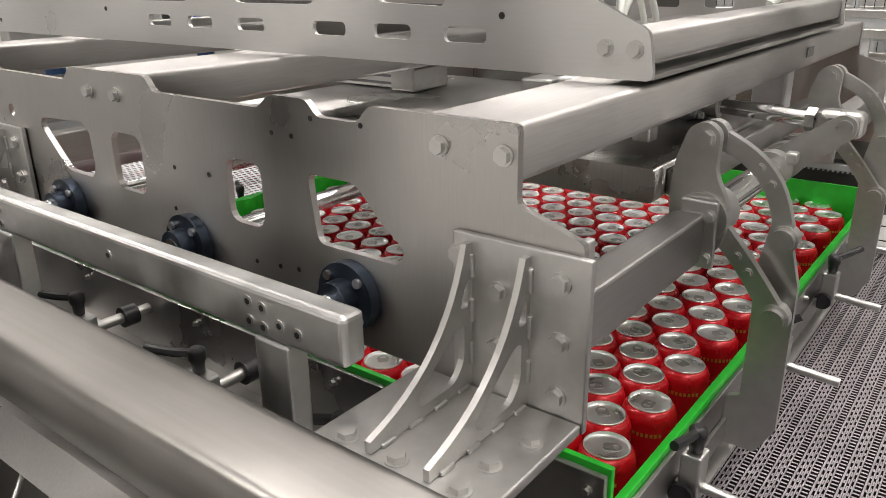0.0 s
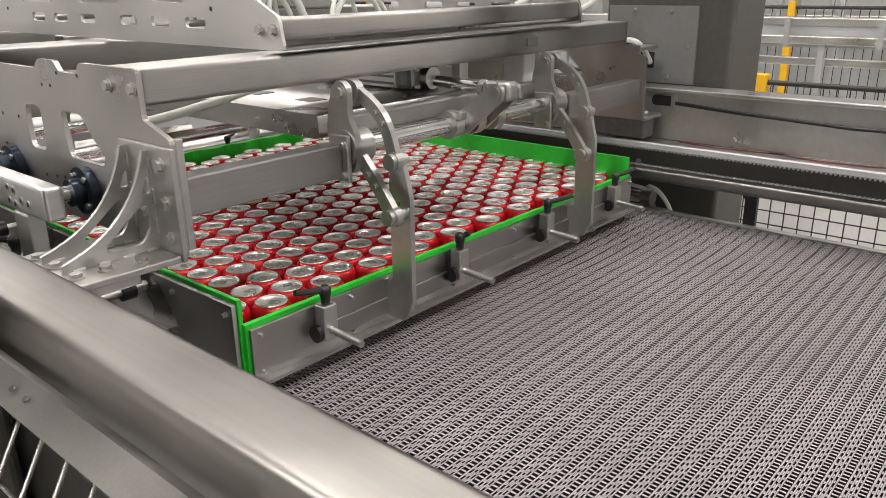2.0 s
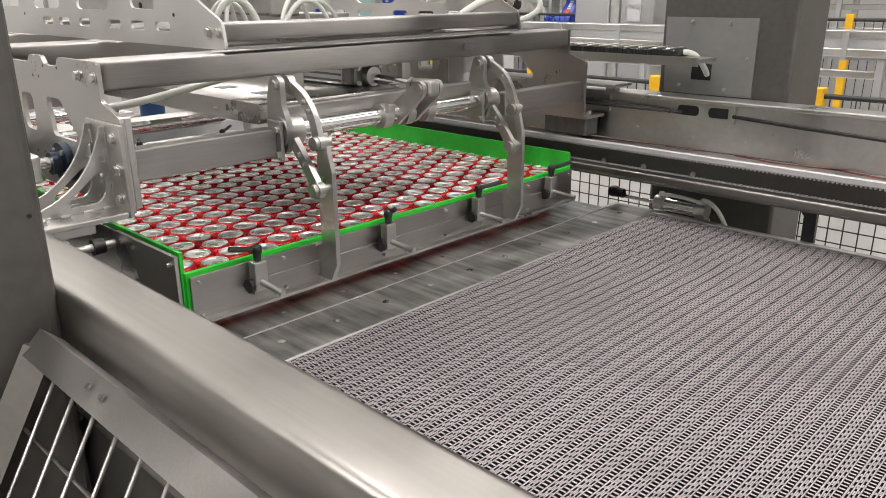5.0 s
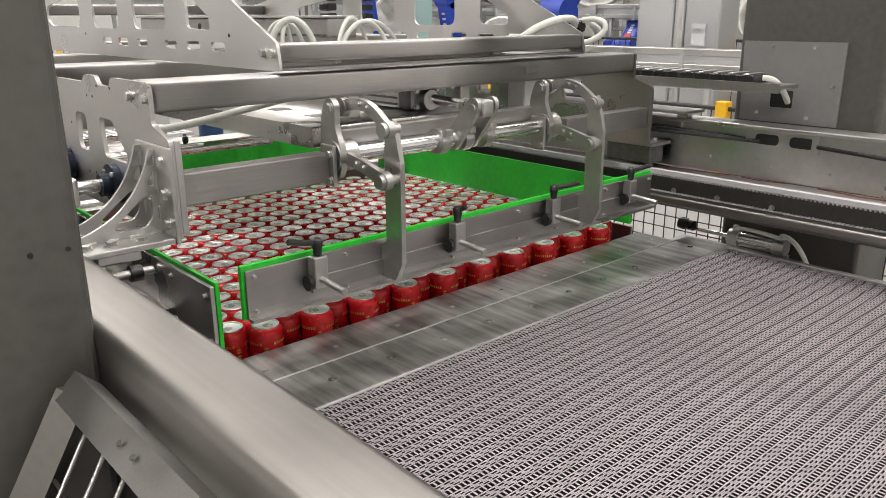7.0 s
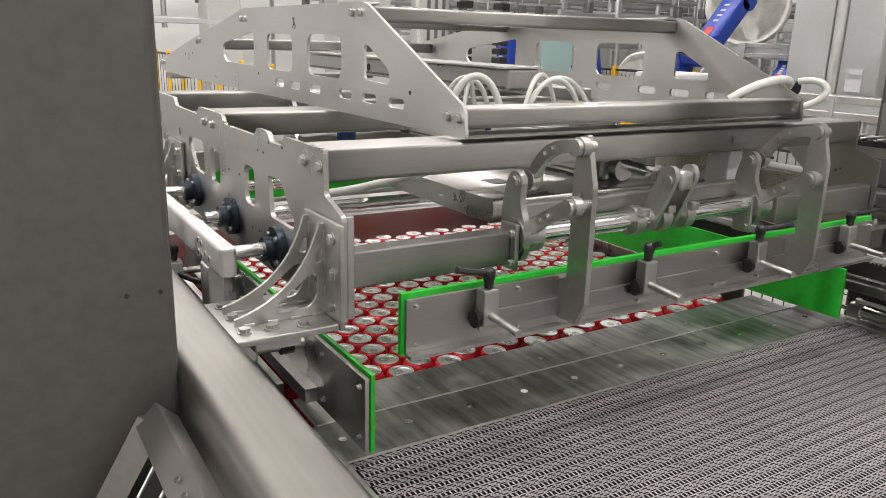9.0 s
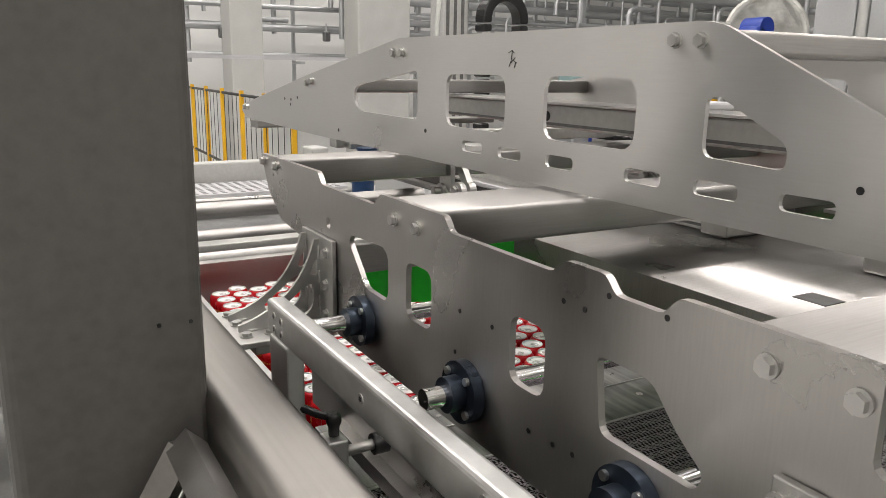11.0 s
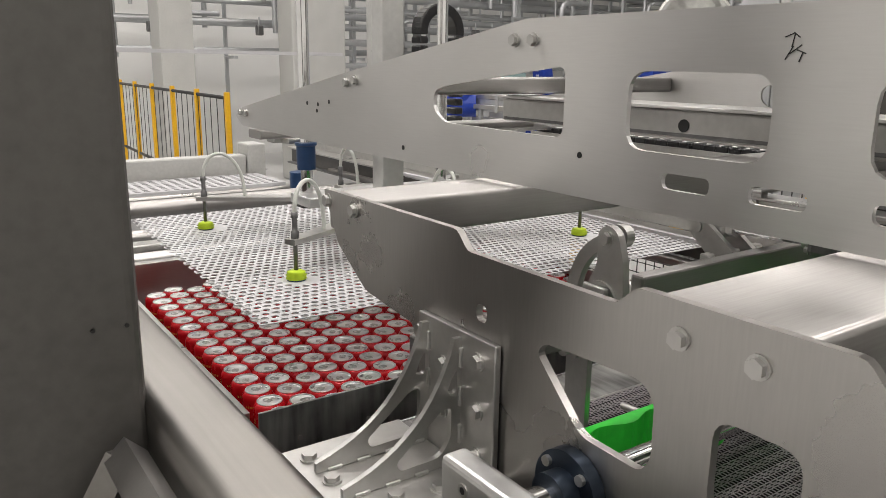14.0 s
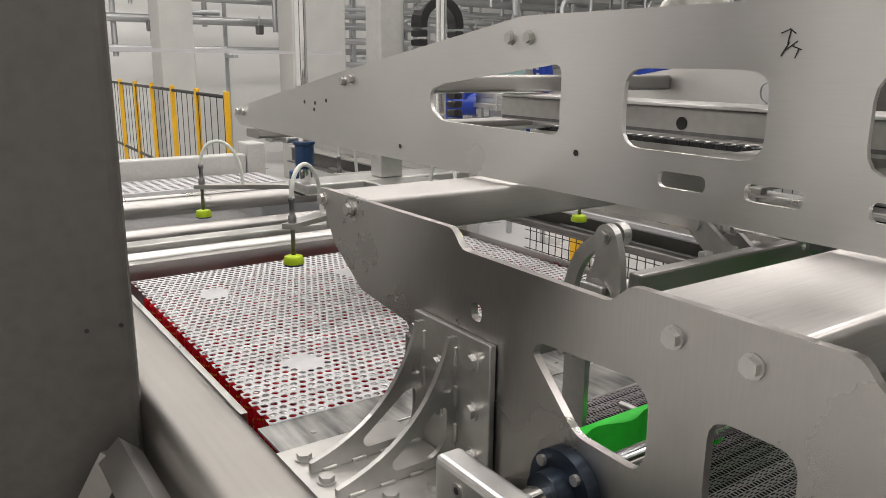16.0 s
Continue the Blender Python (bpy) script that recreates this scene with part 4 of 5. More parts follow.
def can_meshes():
    bm = bmesh.new()
    lathe(bm, [(0.024, 0.0), (0.0295, 0.004), (0.0328, 0.012), (0.0330, 0.016), (0.0330, 0.099), (0.0326, 0.1035), (0.0306, 0.1088), (0.0272, 0.1128), (0.0255, 0.1136), (0.0246, 0.106)], 22)
    for f in bm.faces:
        f.material_index = 0
    rnd = random.Random(4)
    # gold print: two upright columns of bars and a ring of small bars under the shoulder
    def patch(a0, a1, z0, z1, r=0.03325):
        n = 2
        vs = [[bm.verts.new((r * math.cos(a0 + (a1 - a0) * i / n), r * math.sin(a0 + (a1 - a0) * i / n), z)) for i in range(n + 1)] for z in (z0, z1)]
        for i in range(n):
            f = bm.faces.new((vs[0][i], vs[0][i + 1], vs[1][i + 1], vs[1][i]))
            f.material_index = 1
    for c in (0.6, 2.7, 4.8):
        for k in range(5):
            z = 0.022 + k * 0.0125
            patch(c - 0.13, c + 0.13, z, z + 0.0028)
            patch(c - 0.13, c + 0.13, z + 0.005, z + 0.0075)
            patch(c - 0.03, c + 0.03, z, z + 0.0095, 0.0333)
        for k in range(9):
            a = c + 0.45 + k * 0.16
            patch(a, a + 0.10, 0.084, 0.089)
    body = mesh_of(bm, [RED, GOLD])
    bm = bmesh.new()
    lathe(bm, [(r * 0.885, z) for r, z in [(0.0290, 0.1130), (0.0298, 0.1142), (0.0299, 0.1153), (0.0293, 0.1160), (0.0282, 0.1157), (0.0274, 0.1138), (0.0264, 0.1108), (0.0256, 0.1104), (0.0248, 0.1118), (0.020, 0.1116), (0.004, 0.1116)]], 22)
    lid = mesh_of(bm, CANLID)
    lid.set_sharp_from_angle(angle=radians(24))
    bm = bmesh.new()
    tab = sheet_cut(rounded([(-0.007, -0.004), (0.007, -0.004), (0.008, 0.012), (0.0, 0.018), (-0.008, 0.012)], 0.004, 3), [rrect(-0.0045, 0.0045, 0.007, 0.013, 0.003, 2)], 0.1122, 0.1135, "z")
    bm.free()
    cyl(tab, (0, 0, 0.1118), (0, 0, 0.1142), 0.0026, seg=8)
    score = sheet_cut(rounded([(-0.0095, -0.016), (0.0095, -0.016), (0.0095, -0.003), (-0.0095, -0.003)], 0.007, 3), [rounded([(-0.0085, -0.015), (0.0085, -0.015), (0.0085, -0.004), (-0.0085, -0.004)], 0.006, 3)], 0.1113, 0.1122, "z")
    tm = mesh_of(tab, SATIN)
    sm = mesh_of(score, SATIN)
    return body, lid, tm, sm


CAN_BODY, CAN_LID, CAN_TAB, CAN_SCORE = can_meshes()
CAN_X0, CAN_Y0, NCOL, NROW = 0.065, 0.300, 21, 16
cans = []
rng = random.Random(7)
for c in range(NCOL):
    for r in range(NROW):
        odd = (c % 2 == 0)
        x = CAN_X0 + c * 0.0572
        y = CAN_Y0 + r * 0.0661 + (0.033 if odd else 0.0)
        if odd and r == NROW - 1:
            continue
        can = new("drink_can", CAN_BODY)
        tagged(can, "red aluminium drink can with gold print, unopened", "drink can", "cans of the layer")
        spin = rng.uniform(0, 360)
        for nm, me in (("lid", CAN_LID), ("tab", CAN_TAB), ("score_ring", CAN_SCORE)):
            o = new(nm, me)
            o.parent = can
        cans.append((can, c, x + rng.uniform(-0.0008, 0.0008), y + rng.uniform(-0.0008, 0.0008), spin))

# lower layers on the pallet: rows of cans under a divider sheet
pallet = thing("loaded_pallet", "stack of red cans with divider sheets under the top layer", "pallet stack")
low = bmesh.new()
for c in range(NCOL):
    for r in range(NROW):
        if 1 < c < NCOL - 2 and 0 < r < NROW - 1:
            continue
        odd = (c % 2 == 0)
        if odd and r == NROW - 1:
            continue
        x, y = CAN_X0 + c * 0.0572, CAN_Y0 + r * 0.0661 + (0.033 if odd else 0)
        cyl(low, (x, y, -0.118), (x, y, -0.012), CR, seg=14)
tagged(part("lower_layer", low, RED, pallet, "red can bodies of the layer below", smooth=True), kind="stuff")
part("divider_sheet", B(0.024, 1.265, 0.278, 1.40, -0.123, -0.120), SHEET, pallet, "white plastic divider sheet")
part("pallet_base", B(0.026, 1.26, 0.28, 1.395, -0.40, -0.124), RED, pallet, "block of red can layers")

# ---------------------------------------------------------------- divider sheet with round holes
SX, SY = 1.27, 1.15
sheet = thing("divider_sheet", "white perforated plastic divider sheet", "divider sheet")
sb = bmesh.new()
px, py = 0.0205, 0.0232
ncx, ncy = int(SX / px), int(SY / py)
blank = [(a, b) for a in (0.185, 0.625, 1.065) for b in (0.25, 0.88)]


def cell(cx, cy, hole):
    q = [(cx - px / 2, cy - py / 2), (cx + px / 2, cy - py / 2), (cx + px / 2, cy + py / 2), (cx - px / 2, cy + py / 2)]
    if not hole:
        for z, rev in ((0.002, False), (0.0, True)):
            v = [sb.verts.new((*p, z)) for p in q]
            sb.faces.new(list(reversed(v)) if rev else v)
        return
    n = 12
    r = 0.0077
    ring = [(cx + r * math.cos(math.pi / 4 * 5 + 2 * math.pi * i / n), cy + r * math.sin(math.pi / 4 * 5 + 2 * math.pi * i / n)) for i in range(n)]
    top = [sb.verts.new((*p, 0.002)) for p in ring]
    bot = [sb.verts.new((*p, 0.0)) for p in ring]
    for k in range(n):
        sb.faces.new((top[(k + 1) % n], top[k], bot[k], bot[(k + 1) % n]))
    for vs, z, flip in ((top, 0.002, False), (bot, 0.0, True)):
        c4 = [sb.verts.new((*p, z)) for p in q]
        for s in range(4):
            i0 = s * 3
            loop = [c4[s], c4[(s + 1) % 4]] + [vs[(i0 + 3 - j) % n] for j in range(4)]
            f = sb.faces.new(list(reversed(loop)) if flip else loop)


for i in range(ncx):
    for j in range(ncy):
        cx, cy = (i + 0.25 + 0.5 * (j % 2)) * px + 0.01, (j + 0.5) * py
        near = any((cx - a) ** 2 + (cy - b) ** 2 < 0.045 ** 2 for a, b in blank)
        cell(cx, cy, not near)
panel = part("perforated_panel", sb, SHEET, sheet)
under = new("under_sheet", panel.data)
under.parent = pallet
under.location = (0.006, 0.262, -0.0028)
under["label"] = "white perforated plastic divider sheet"

# ---------------------------------------------------------------- vacuum gripper
grip = thing("vacuum_gripper", "vacuum gripper with lime suction cups on light alloy arms", "gripper")
part("hub_beam", B(0.36, 0.89, 0.83, 0.955, 0.097, 0.125, bevel=0.004), ALU, grip)
part("hub_block", B(0.53, 0.72, 0.72, 1.0, 0.097, 0.124, bevel=0.004), SATIN, grip)
for hx in (0.40, 0.85):
    part("guide_rod", C((hx, 0.93, 0.10), (hx, 0.93, 0.70), 0.016, seg=20), CHROME, grip, smooth=True)
    part("rod_foot", B(hx - 0.025, hx + 0.025, 0.905, 0.955, 0.084, 0.0965, bevel=0.003), BLACK, grip)
part("lift_column", B(0.59, 0.66, 0.84, 0.90, 0.1255, 0.70, bevel=0.004), ALU, grip)
for i, (x, y) in enumerate(((0.187, 0.535), (0.187, 1.165), (1.063, 0.535), (1.063, 1.165), (0.625, 0.535), (0.625, 1.165))):
    hub = Vector((0.58 if x < 0.3 else 0.67 if x > 1 else 0.625, 0.765 if y < 0.8 else 0.955, 0.085))
    a = Vector((x, y, 0.085))
    d = (hub - a).normalized()
    e = hub
    n = Vector((-d.y, d.x, 0))
    bm = bmesh.new()
    vs = []
    for p, w in ((a - d * 0.02, 0.014), (a + d * 0.12, 0.022), (e, 0.032)):
        for z in (0.0, 0.0115):
            vs.append([bm.verts.new(p + n * w + Vector((0, 0, z))), bm.verts.new(p - n * w + Vector((0, 0, z)))])
    for k in (0, 2):
        A, Bt, A2, Bt2 = vs[k], vs[k + 1], vs[k + 2], vs[k + 3]
        bm.faces.new((A[0], A[1], A2[1], A2[0]))
        bm.faces.new((Bt[0], Bt2[0], Bt2[1], Bt[1]))
        bm.faces.new((A[0], A2[0], Bt2[0], Bt[0]))
        bm.faces.new((A[1], Bt[1], Bt2[1], A2[1]))
    bm.faces.new((vs[0][0], vs[1][0], vs[1][1], vs[0][1]))
    bm.faces.new((vs[4][0], vs[4][1], vs[5][1], vs[5][0]))
    bmesh.ops.recalc_face_normals(bm, faces=bm.faces[:])
    part("gripper_arm", bm, SATIN, grip)
    part("spring_rod", lathe(bmesh.new(), [(0.005, 0.022), (0.005, 0.084), (0.009, 0.085), (0.009, 0.112), (0.006, 0.114), (0.006, 0.142), (0.0085, 0.143), (0.007, 0.155)], 14, Matrix.Translation((x, y, 0))), DARKSTEEL, grip)
    cup = part("suction_cup", lathe(bmesh.new(), [(0.020, 0.003), (0.024, 0.006), (0.021, 0.010), (0.024, 0.013), (0.019, 0.017), (0.021, 0.020), (0.010, 0.024)], 20, Matrix.Translation((x, y, 0))), CUP, grip, "lime bellows suction cup")
    part("cup_lip", C((x, y, 0.0005), (x, y, 0.004), 0.021, seg=20), MOTORBLUE, cup)
    b2 = a + d * 0.115
    part("vacuum_hose", tube(bmesh.new(), bez((x, y, 0.15), (x, y, 0.25), (b2.x, b2.y, 0.25), (b2.x, b2.y, 0.096), 16), 0.005, 8), HOSE, grip, "translucent white vacuum hose", smooth=True)

bushes = thing("rod_bushes", "blue guide bushes for the gripper rods on a steel carrier", "guide bush")
part("carrier", B(0.34, 1.45, 1.01, 1.06, 0.44, 0.48, bevel=0.004), SATIN, bushes)
part("carrier_post", B(1.415, 1.45, 1.015, 1.055, 0.318, 0.4395, bevel=0.003), SATIN, bushes)
for hx in (0.40, 0.85):
    ring = bmesh.new()
    lathe(ring, [(0.0165, 0.372), (0.025, 0.374), (0.026, 0.40), (0.026, 0.438), (0.030, 0.440), (0.030, 0.447), (0.0165, 0.448)], 24, Matrix.Translation((hx, 0.93, 0)))
    part("bush", ring, MOTORBLUE, bushes, "blue guide bush", smooth=True)
    part("bush_flange", B(hx - 0.035, hx + 0.035, 0.965, 1.01, 0.44, 0.455, bevel=0.003), SATIN, bushes)

# ---------------------------------------------------------------- background
def fence(x0, y0, x1, y1, n, zt, name_label="yellow post safety fence with black wire mesh", post=0.03, gap=0.06):
    f = thing("safety_fence", name_label, "fence")
    d = Vector((x1 - x0, y1 - y0, 0))
    L = d.length
    d.normalize()
    for i in range(n + 1):
        p = Vector((x0, y0, 0)) + d * (L * i / n)
        part("post", B(p.x - post, p.x + post, p.y - post, p.y + post, FLOOR, zt, bevel=0.004, seg=1), YELLOW, f)
    bm = bmesh.new()
    nrm = Vector((-d.y, d.x, 0))
    k = int(L / gap)
    for i in range(k):
        p = Vector((x0, y0, 0)) + d * (L * (i + 0.5) / k)
        box(bm, p.x - 0.0025, p.x + 0.0025, p.y - 0.0025, p.y + 0.0025, FLOOR + 0.12, zt - 0.04)
    tagged(part("wire_mesh", bm, WIRE, f), kind="stuff")
    for z in (zt - 0.04, (FLOOR + zt) / 2, FLOOR + 0.12):
        bm = bmesh.new()
        tube(bm, [(x0, y0, z), (x1, y1, z)], 0.014, 6)
        part("rail", bm, WIRE, f)
    return f


fence(3.5, -2.36, 3.5, 2.98, 6, 0.13, post=0.033)
fence(5.6, -1.39, 5.6, 6.45, 7, 0.42, post=0.026)

# low white-backed mesh guard under the far girder
mg = thing("mesh_screen", "white panel behind a thin wire mesh screen", "guard panel")
part("panel", B(2.55, 2.58, -3.2, 1.9, -0.98, -0.12), WHITE, mg)
bm = bmesh.new()
for i in range(100):
    y = -2.6 + i * 0.042
    box(bm, 1.786, 1.789, y, y + 0.003, -0.9, 0.06)
for i in range(22):
    z = -0.88 + i * 0.042
    box(bm, 1.789, 1.792, -2.6, 1.6, z, z + 0.003)
tagged(part("wire_mesh", bm, WIRE, mg), kind="stuff")
part("yellow_post", B(1.74, 1.785, 0.16, 0.19, -0.9, 0.08), YELLOW, mg)


def accumulation_conveyor(y0, y1, x, z, lab):
    c = thing("steel_conveyor", lab, "conveyor")
    for k, dz in ((0, 0.0), (1, 0.10), (2, -0.13)):
        part("guide_rail", B(x + k * 0.05, x + k * 0.05 + 0.04, y0, y1, z + dz, z + dz + 0.045, bevel=0.004, seg=1), SATIN, c)
    part("side_sheet", B(x + 0.06, x + 0.08, y0, y1, z - 0.02, z + 0.15), GALV, c)
    n = int((y1 - y0) / 0.5)
    for i in range(n):
        y = y0 + 0.25 + i * 0.5
        part("leg", B(x + 0.02, x + 0.06, y, y + 0.04, FLOOR, z, bevel=0.003, seg=1), GALV, c)
        part("clip", B(x - 0.01, x, y + 0.2, y + 0.23, z - 0.02, z + 0.14), GALV, c)
    return c


accumulation_conveyor(-3.0, 5.5, 4.3, 0.22, "long steel accumulation conveyor with guide rails")
accumulation_conveyor(-3.0, 6.0, 6.6, 0.55, "long steel accumulation conveyor with guide rails")
accumulation_conveyor(-3.0, 6.0, 8.2, 0.85, "long steel accumulation conveyor with guide rails")


def pillar(x, y, w, d, mat, lab, sign=False):
    p = thing("pillar", lab, "pillar")
    part("shaft", B(x, x + w, y, y + d, FLOOR, CEIL, bevel=0.02), mat, p)
    if sign:
        s = part("notice", B(x - 0.012, x - 0.002, y + d * 0.35, y + d * 0.75, 0.36, 0.52), SHEET, p, "white notice with round marks")
        for k in range(3):
            part("mark", C((x - 0.014, y + d * (0.42 + 0.12 * k), 0.47), (x - 0.0125, y + d * (0.42 + 0.12 * k), 0.47), 0.02, seg=16), GALV, s)
    return p


pillar(5.0, 2.10, 0.30, 0.29, GALV, "grey steel clad pillar with a small notice", True)
pillar(5.05, 2.52, 0.30, 0.34, GALV, "grey steel clad pillar")
dp = thing("riser_pipe", "pale steel riser pipe between two clad pillars", "pipe")
part("pipe", C((5.06, 2.455, FLOOR), (5.06, 2.455, CEIL), 0.05, seg=24), ALU, dp, smooth=True)
pillar(6.5, 3.0, 0.5, 0.4, GALV, "grey steel clad pillar")
pillar(2.35, 9.6, 0.45, 0.45, CONCRETE, "grey concrete hall pillar", False)
pillar(3.95, 9.0, 0.81, 0.5, CONCRETE, "grey concrete hall pillar", False)
pillar(0.6, 11.0, 0.6, 0.5, CONCRETE, "grey concrete hall pillar", False)
pillar(11.5, 8.0, 0.6, 0.6, CONCRETE, "grey concrete hall pillar", False)


def pipe_run(y, rows, x0, x1, lab):
    """Level pipes with elbows that drop out of them, on uprights."""
    rack = thing("pipe_rack", lab, "pipes")
    rn = random.Random(int(y * 10))
    for z, r in rows:
        part("pipe", C((x0, y + rn.uniform(-0.15, 0.15), z), (x1, y + rn.uniform(-0.15, 0.15), z + rn.uniform(-0.05, 0.05)), r, seg=14), GALV, rack, smooth=True)
    x = x0 + 0.3
    while x < x1:
        part("upright", B(x, x + 0.05, y + 0.2, y + 0.25, FLOOR, rows[-1][0] + 0.3), GALV, rack)
        part("bracket_arm", B(x - 0.01, x + 0.06, y - 0.2, y + 0.2, rows[0][0] - 0.1, rows[0][0] - 0.06), GALV, rack)
        for k in range(2):
            dx = x + 0.2 + rn.random() * 0.7
            a, b = sorted((rn.uniform(0.6, 1.6), rn.uniform(1.2, rows[-1][0])))
            r = rn.choice((0.02, 0.03, 0.04))
            yy = y + rn.uniform(-0.25, 0.1)
            part("drop_pipe", tube(bmesh.new(), [(dx, yy, a), (dx, yy, b - 0.1), (dx + 0.03, yy, b - 0.03), (dx + 0.1, yy, b), (dx + 0.5, yy, b)], r, 10), GALV, rack, smooth=True)
        vx = x + rn.random()
        vv = part("valve_body", B(vx - 0.05, vx + 0.05, y - 0.3, y - 0.18, 1.05, 1.2, bevel=0.02), DARKSTEEL, rack)
        part("valve_stem", C((vx, y - 0.24, 1.2), (vx, y - 0.24, 1.32), 0.012, seg=10), GALV, vv)
        x += 1.1
    return rack


pipe_run(9.4, [(0.62, 0.04), (0.95, 0.05), (1.16, 0.035), (1.32, 0.05), (1.40, 0.03), (1.62, 0.06), (1.9, 0.05), (2.3, 0.08)], 4.9, 13.4, "dense galvanised pipes on uprights along the hall")
pipe_run(10.8, [(0.8, 0.05), (1.25, 0.06), (1.55, 0.04), (1.85, 0.07), (2.2, 0.05), (2.7, 0.08)], -6.5, 13.4, "galvanised pipes on uprights before the white wall")
pipe_run(7.6, [(0.75, 0.03), (1.05, 0.045), (1.28, 0.03), (1.75, 0.05)], 6.6, 13.4, "galvanised pipes on uprights behind the conveyors")
side_pipes = thing("pipe_rack", "galvanised pipes along the far side of the hall", "pipes")
for z, x, r in ((1.0, 10.2, 0.05), (1.3, 10.0, 0.06), (1.6, 10.3, 0.05), (2.0, 10.1, 0.08), (2.5, 10.2, 0.06)):
    part("pipe", C((x, -6.5, z), (x, 7.2, z), r, seg=14), GALV, side_pipes, smooth=True)
for y in (-3, -1, 1, 2.2, 3.2, 4.4, 5.4, 6.6):
    part("drop_pipe", C((10.2, y, FLOOR), (10.2, y, 3.4), 0.04, seg=12), GALV, side_pipes, smooth=True)

# far fence and conveyor seen past the column
fence(1.36, 4.3, 1.5, 8.8, 6, 0.45, post=0.018, gap=0.16)
sc = thing("sheet_conveyor", "low steel conveyor with stacked perforated sheets", "conveyor")
part("frame", B(-1.6, 1.28, 3.0, 3.5, -0.16, -0.02, bevel=0.01), STEEL, sc)
part("back_panel", B(-1.6, 1.19, 3.52, 3.62, -0.2, 0.105, bevel=0.01), CONCRETE, sc)
part("end_panel", B(1.195, 1.31, 3.505, 3.68, -0.2, 0.17, bevel=0.01), CONCRETE, sc)
part("top_sheet", B(-1.5, 1.24, 3.05, 3.48, -0.02, -0.005), SHEET, sc)
hm = bmesh.new()
for i in range(54):
    for j in range(8):
        box(hm, -1.47 + i * 0.05, -1.445 + i * 0.05, 3.08 + j * 0.05, 3.105 + j * 0.05, -0.006, -0.0035)
tagged(part("perforation", hm, DARKSTEEL, sc), kind="stuff")
part("front_tube", C((-1.6, 2.45, 0.02), (1.4, 2.45, 0.02), 0.04, seg=20), STEEL_X, sc, smooth=True)
part("front_tube", C((-1.6, 2.25, -0.06), (1.4, 2.25, -0.06), 0.035, seg=20), STEEL_X, sc, smooth=True)
# dark block added below the tubes to stand in for shade between them
part("gap_shade_backing", B(-1.6, 1.4, 1.85, 2.95, -0.5, -0.11), DARKSTEEL, sc)

mast = thing("hoist_mast", "aluminium hoist mast with a black cable chain", "mast")
part("profile", B(1.80, 1.98, 2.95, 3.10, FLOOR, 2.4, bevel=0.01), ALU, mast)
for k in range(3):
    part("profile_groove", B(1.825 + 0.05 * k, 1.845 + 0.05 * k, 2.947, 2.9495, FLOOR, 2.4), DARKSTEEL, mast)
part("cross_arm", B(-1.2, 1.8, 3.40, 3.43, 0.70, 0.72), SHEET, mast)
part("hose", tube(bmesh.new(), bez((1.85, 2.85, 1.4), (1.72, 2.85, 1.2), (1.68, 2.85, 0.9), (1.72, 2.85, 0.6)), 0.012), HOSE, mast, smooth=True)
part("motor", C((1.18, 2.7, -0.02), (1.18, 2.7, 0.10), 0.06, seg=20), MOTORBLUE, mast, smooth=True)
part("base", B(0.9, 1.98, 2.55, 2.9, -0.2, -0.02, bevel=0.01), GALV, mast)

chain = thing("cable_chain", "black looped cable drag chain on the hoist", "cable chain")
for i in range(40):
    a = (i - 12) / 16 * math.pi
    if i < 12:
        m = pose(2.05, 2.9, -0.10 + i * 0.052, 0, 0, 0)
    elif i <= 28:
        m = pose(2.18 - 0.13 * math.cos(a), 2.9, 0.524 + 0.13 * math.sin(a), 0, math.degrees(a), 0)
    else:
        m = pose(2.31, 2.9, 0.524 - (i - 28) * 0.052, 0, 0, 0)
    part("chain_link", B(-0.030, 0.030, -0.05, 0.05, -0.020, 0.020, bevel=0.007, seg=1), BLACK, chain, at=m)


def robot(a, b, w, lab):
    """A thick forearm from a up to b on a jointed pedestal, with a white badge."""
    a, b = Vector(a), Vector(b)
    r = thing("robot_arm", lab, "robot")
    d = (b - a).normalized()
    n = Vector((d.y, -d.x, 0)).normalized() if abs(d.z) < 0.98 else Vector((0.8, -0.6, 0))
    m = Matrix.Translation((a + b) / 2) @ d.to_track_quat("Z", "Y").to_matrix().to_4x4()
    L = (b - a).length
    part("forearm", B(-w / 2, w / 2, -w * 0.38, w * 0.38, -L / 2, L / 2, bevel=w * 0.16, seg=3), BLUE, r, at=m, smooth=True)
    part("joint", C(a - n * w * 0.6, a + n * w * 0.6, w * 0.62, seg=24), BLUE, r, smooth=True)
    part("wrist", C(b - n * w * 0.5, b + n * w * 0.5, w * 0.45, seg=24), BLUE, r, smooth=True)
    for sx in (-1, 1):
        part("badge", B(-w * 0.2, w * 0.2, sx * w * 0.39 - 0.002, sx * w * 0.39 + 0.002, -L * 0.3, -L * 0.3 + w * 0.4), BADGE, r, "red square badge", at=m)
        for k in range(4):
            part("mark", B(-w * 0.12, w * 0.12, sx * w * 0.39 - 0.002, sx * w * 0.39 + 0.002, L * (-0.05 + 0.1 * k), L * (-0.05 + 0.1 * k) + 0.02), SHEET, r, at=m)
    part("upper_arm", B(a.x - w * 0.5, a.x + w * 0.5, a.y + w * 0.7, a.y + w * 1.5, a.z - 0.8, a.z + 0.1, bevel=0.04, seg=3), BLUE, r)
    part("pedestal", B(a.x - 0.25, a.x + 0.25, a.y, a.y + 0.5, FLOOR, a.z - 0.8, bevel=0.02), GALV, r)
    return r


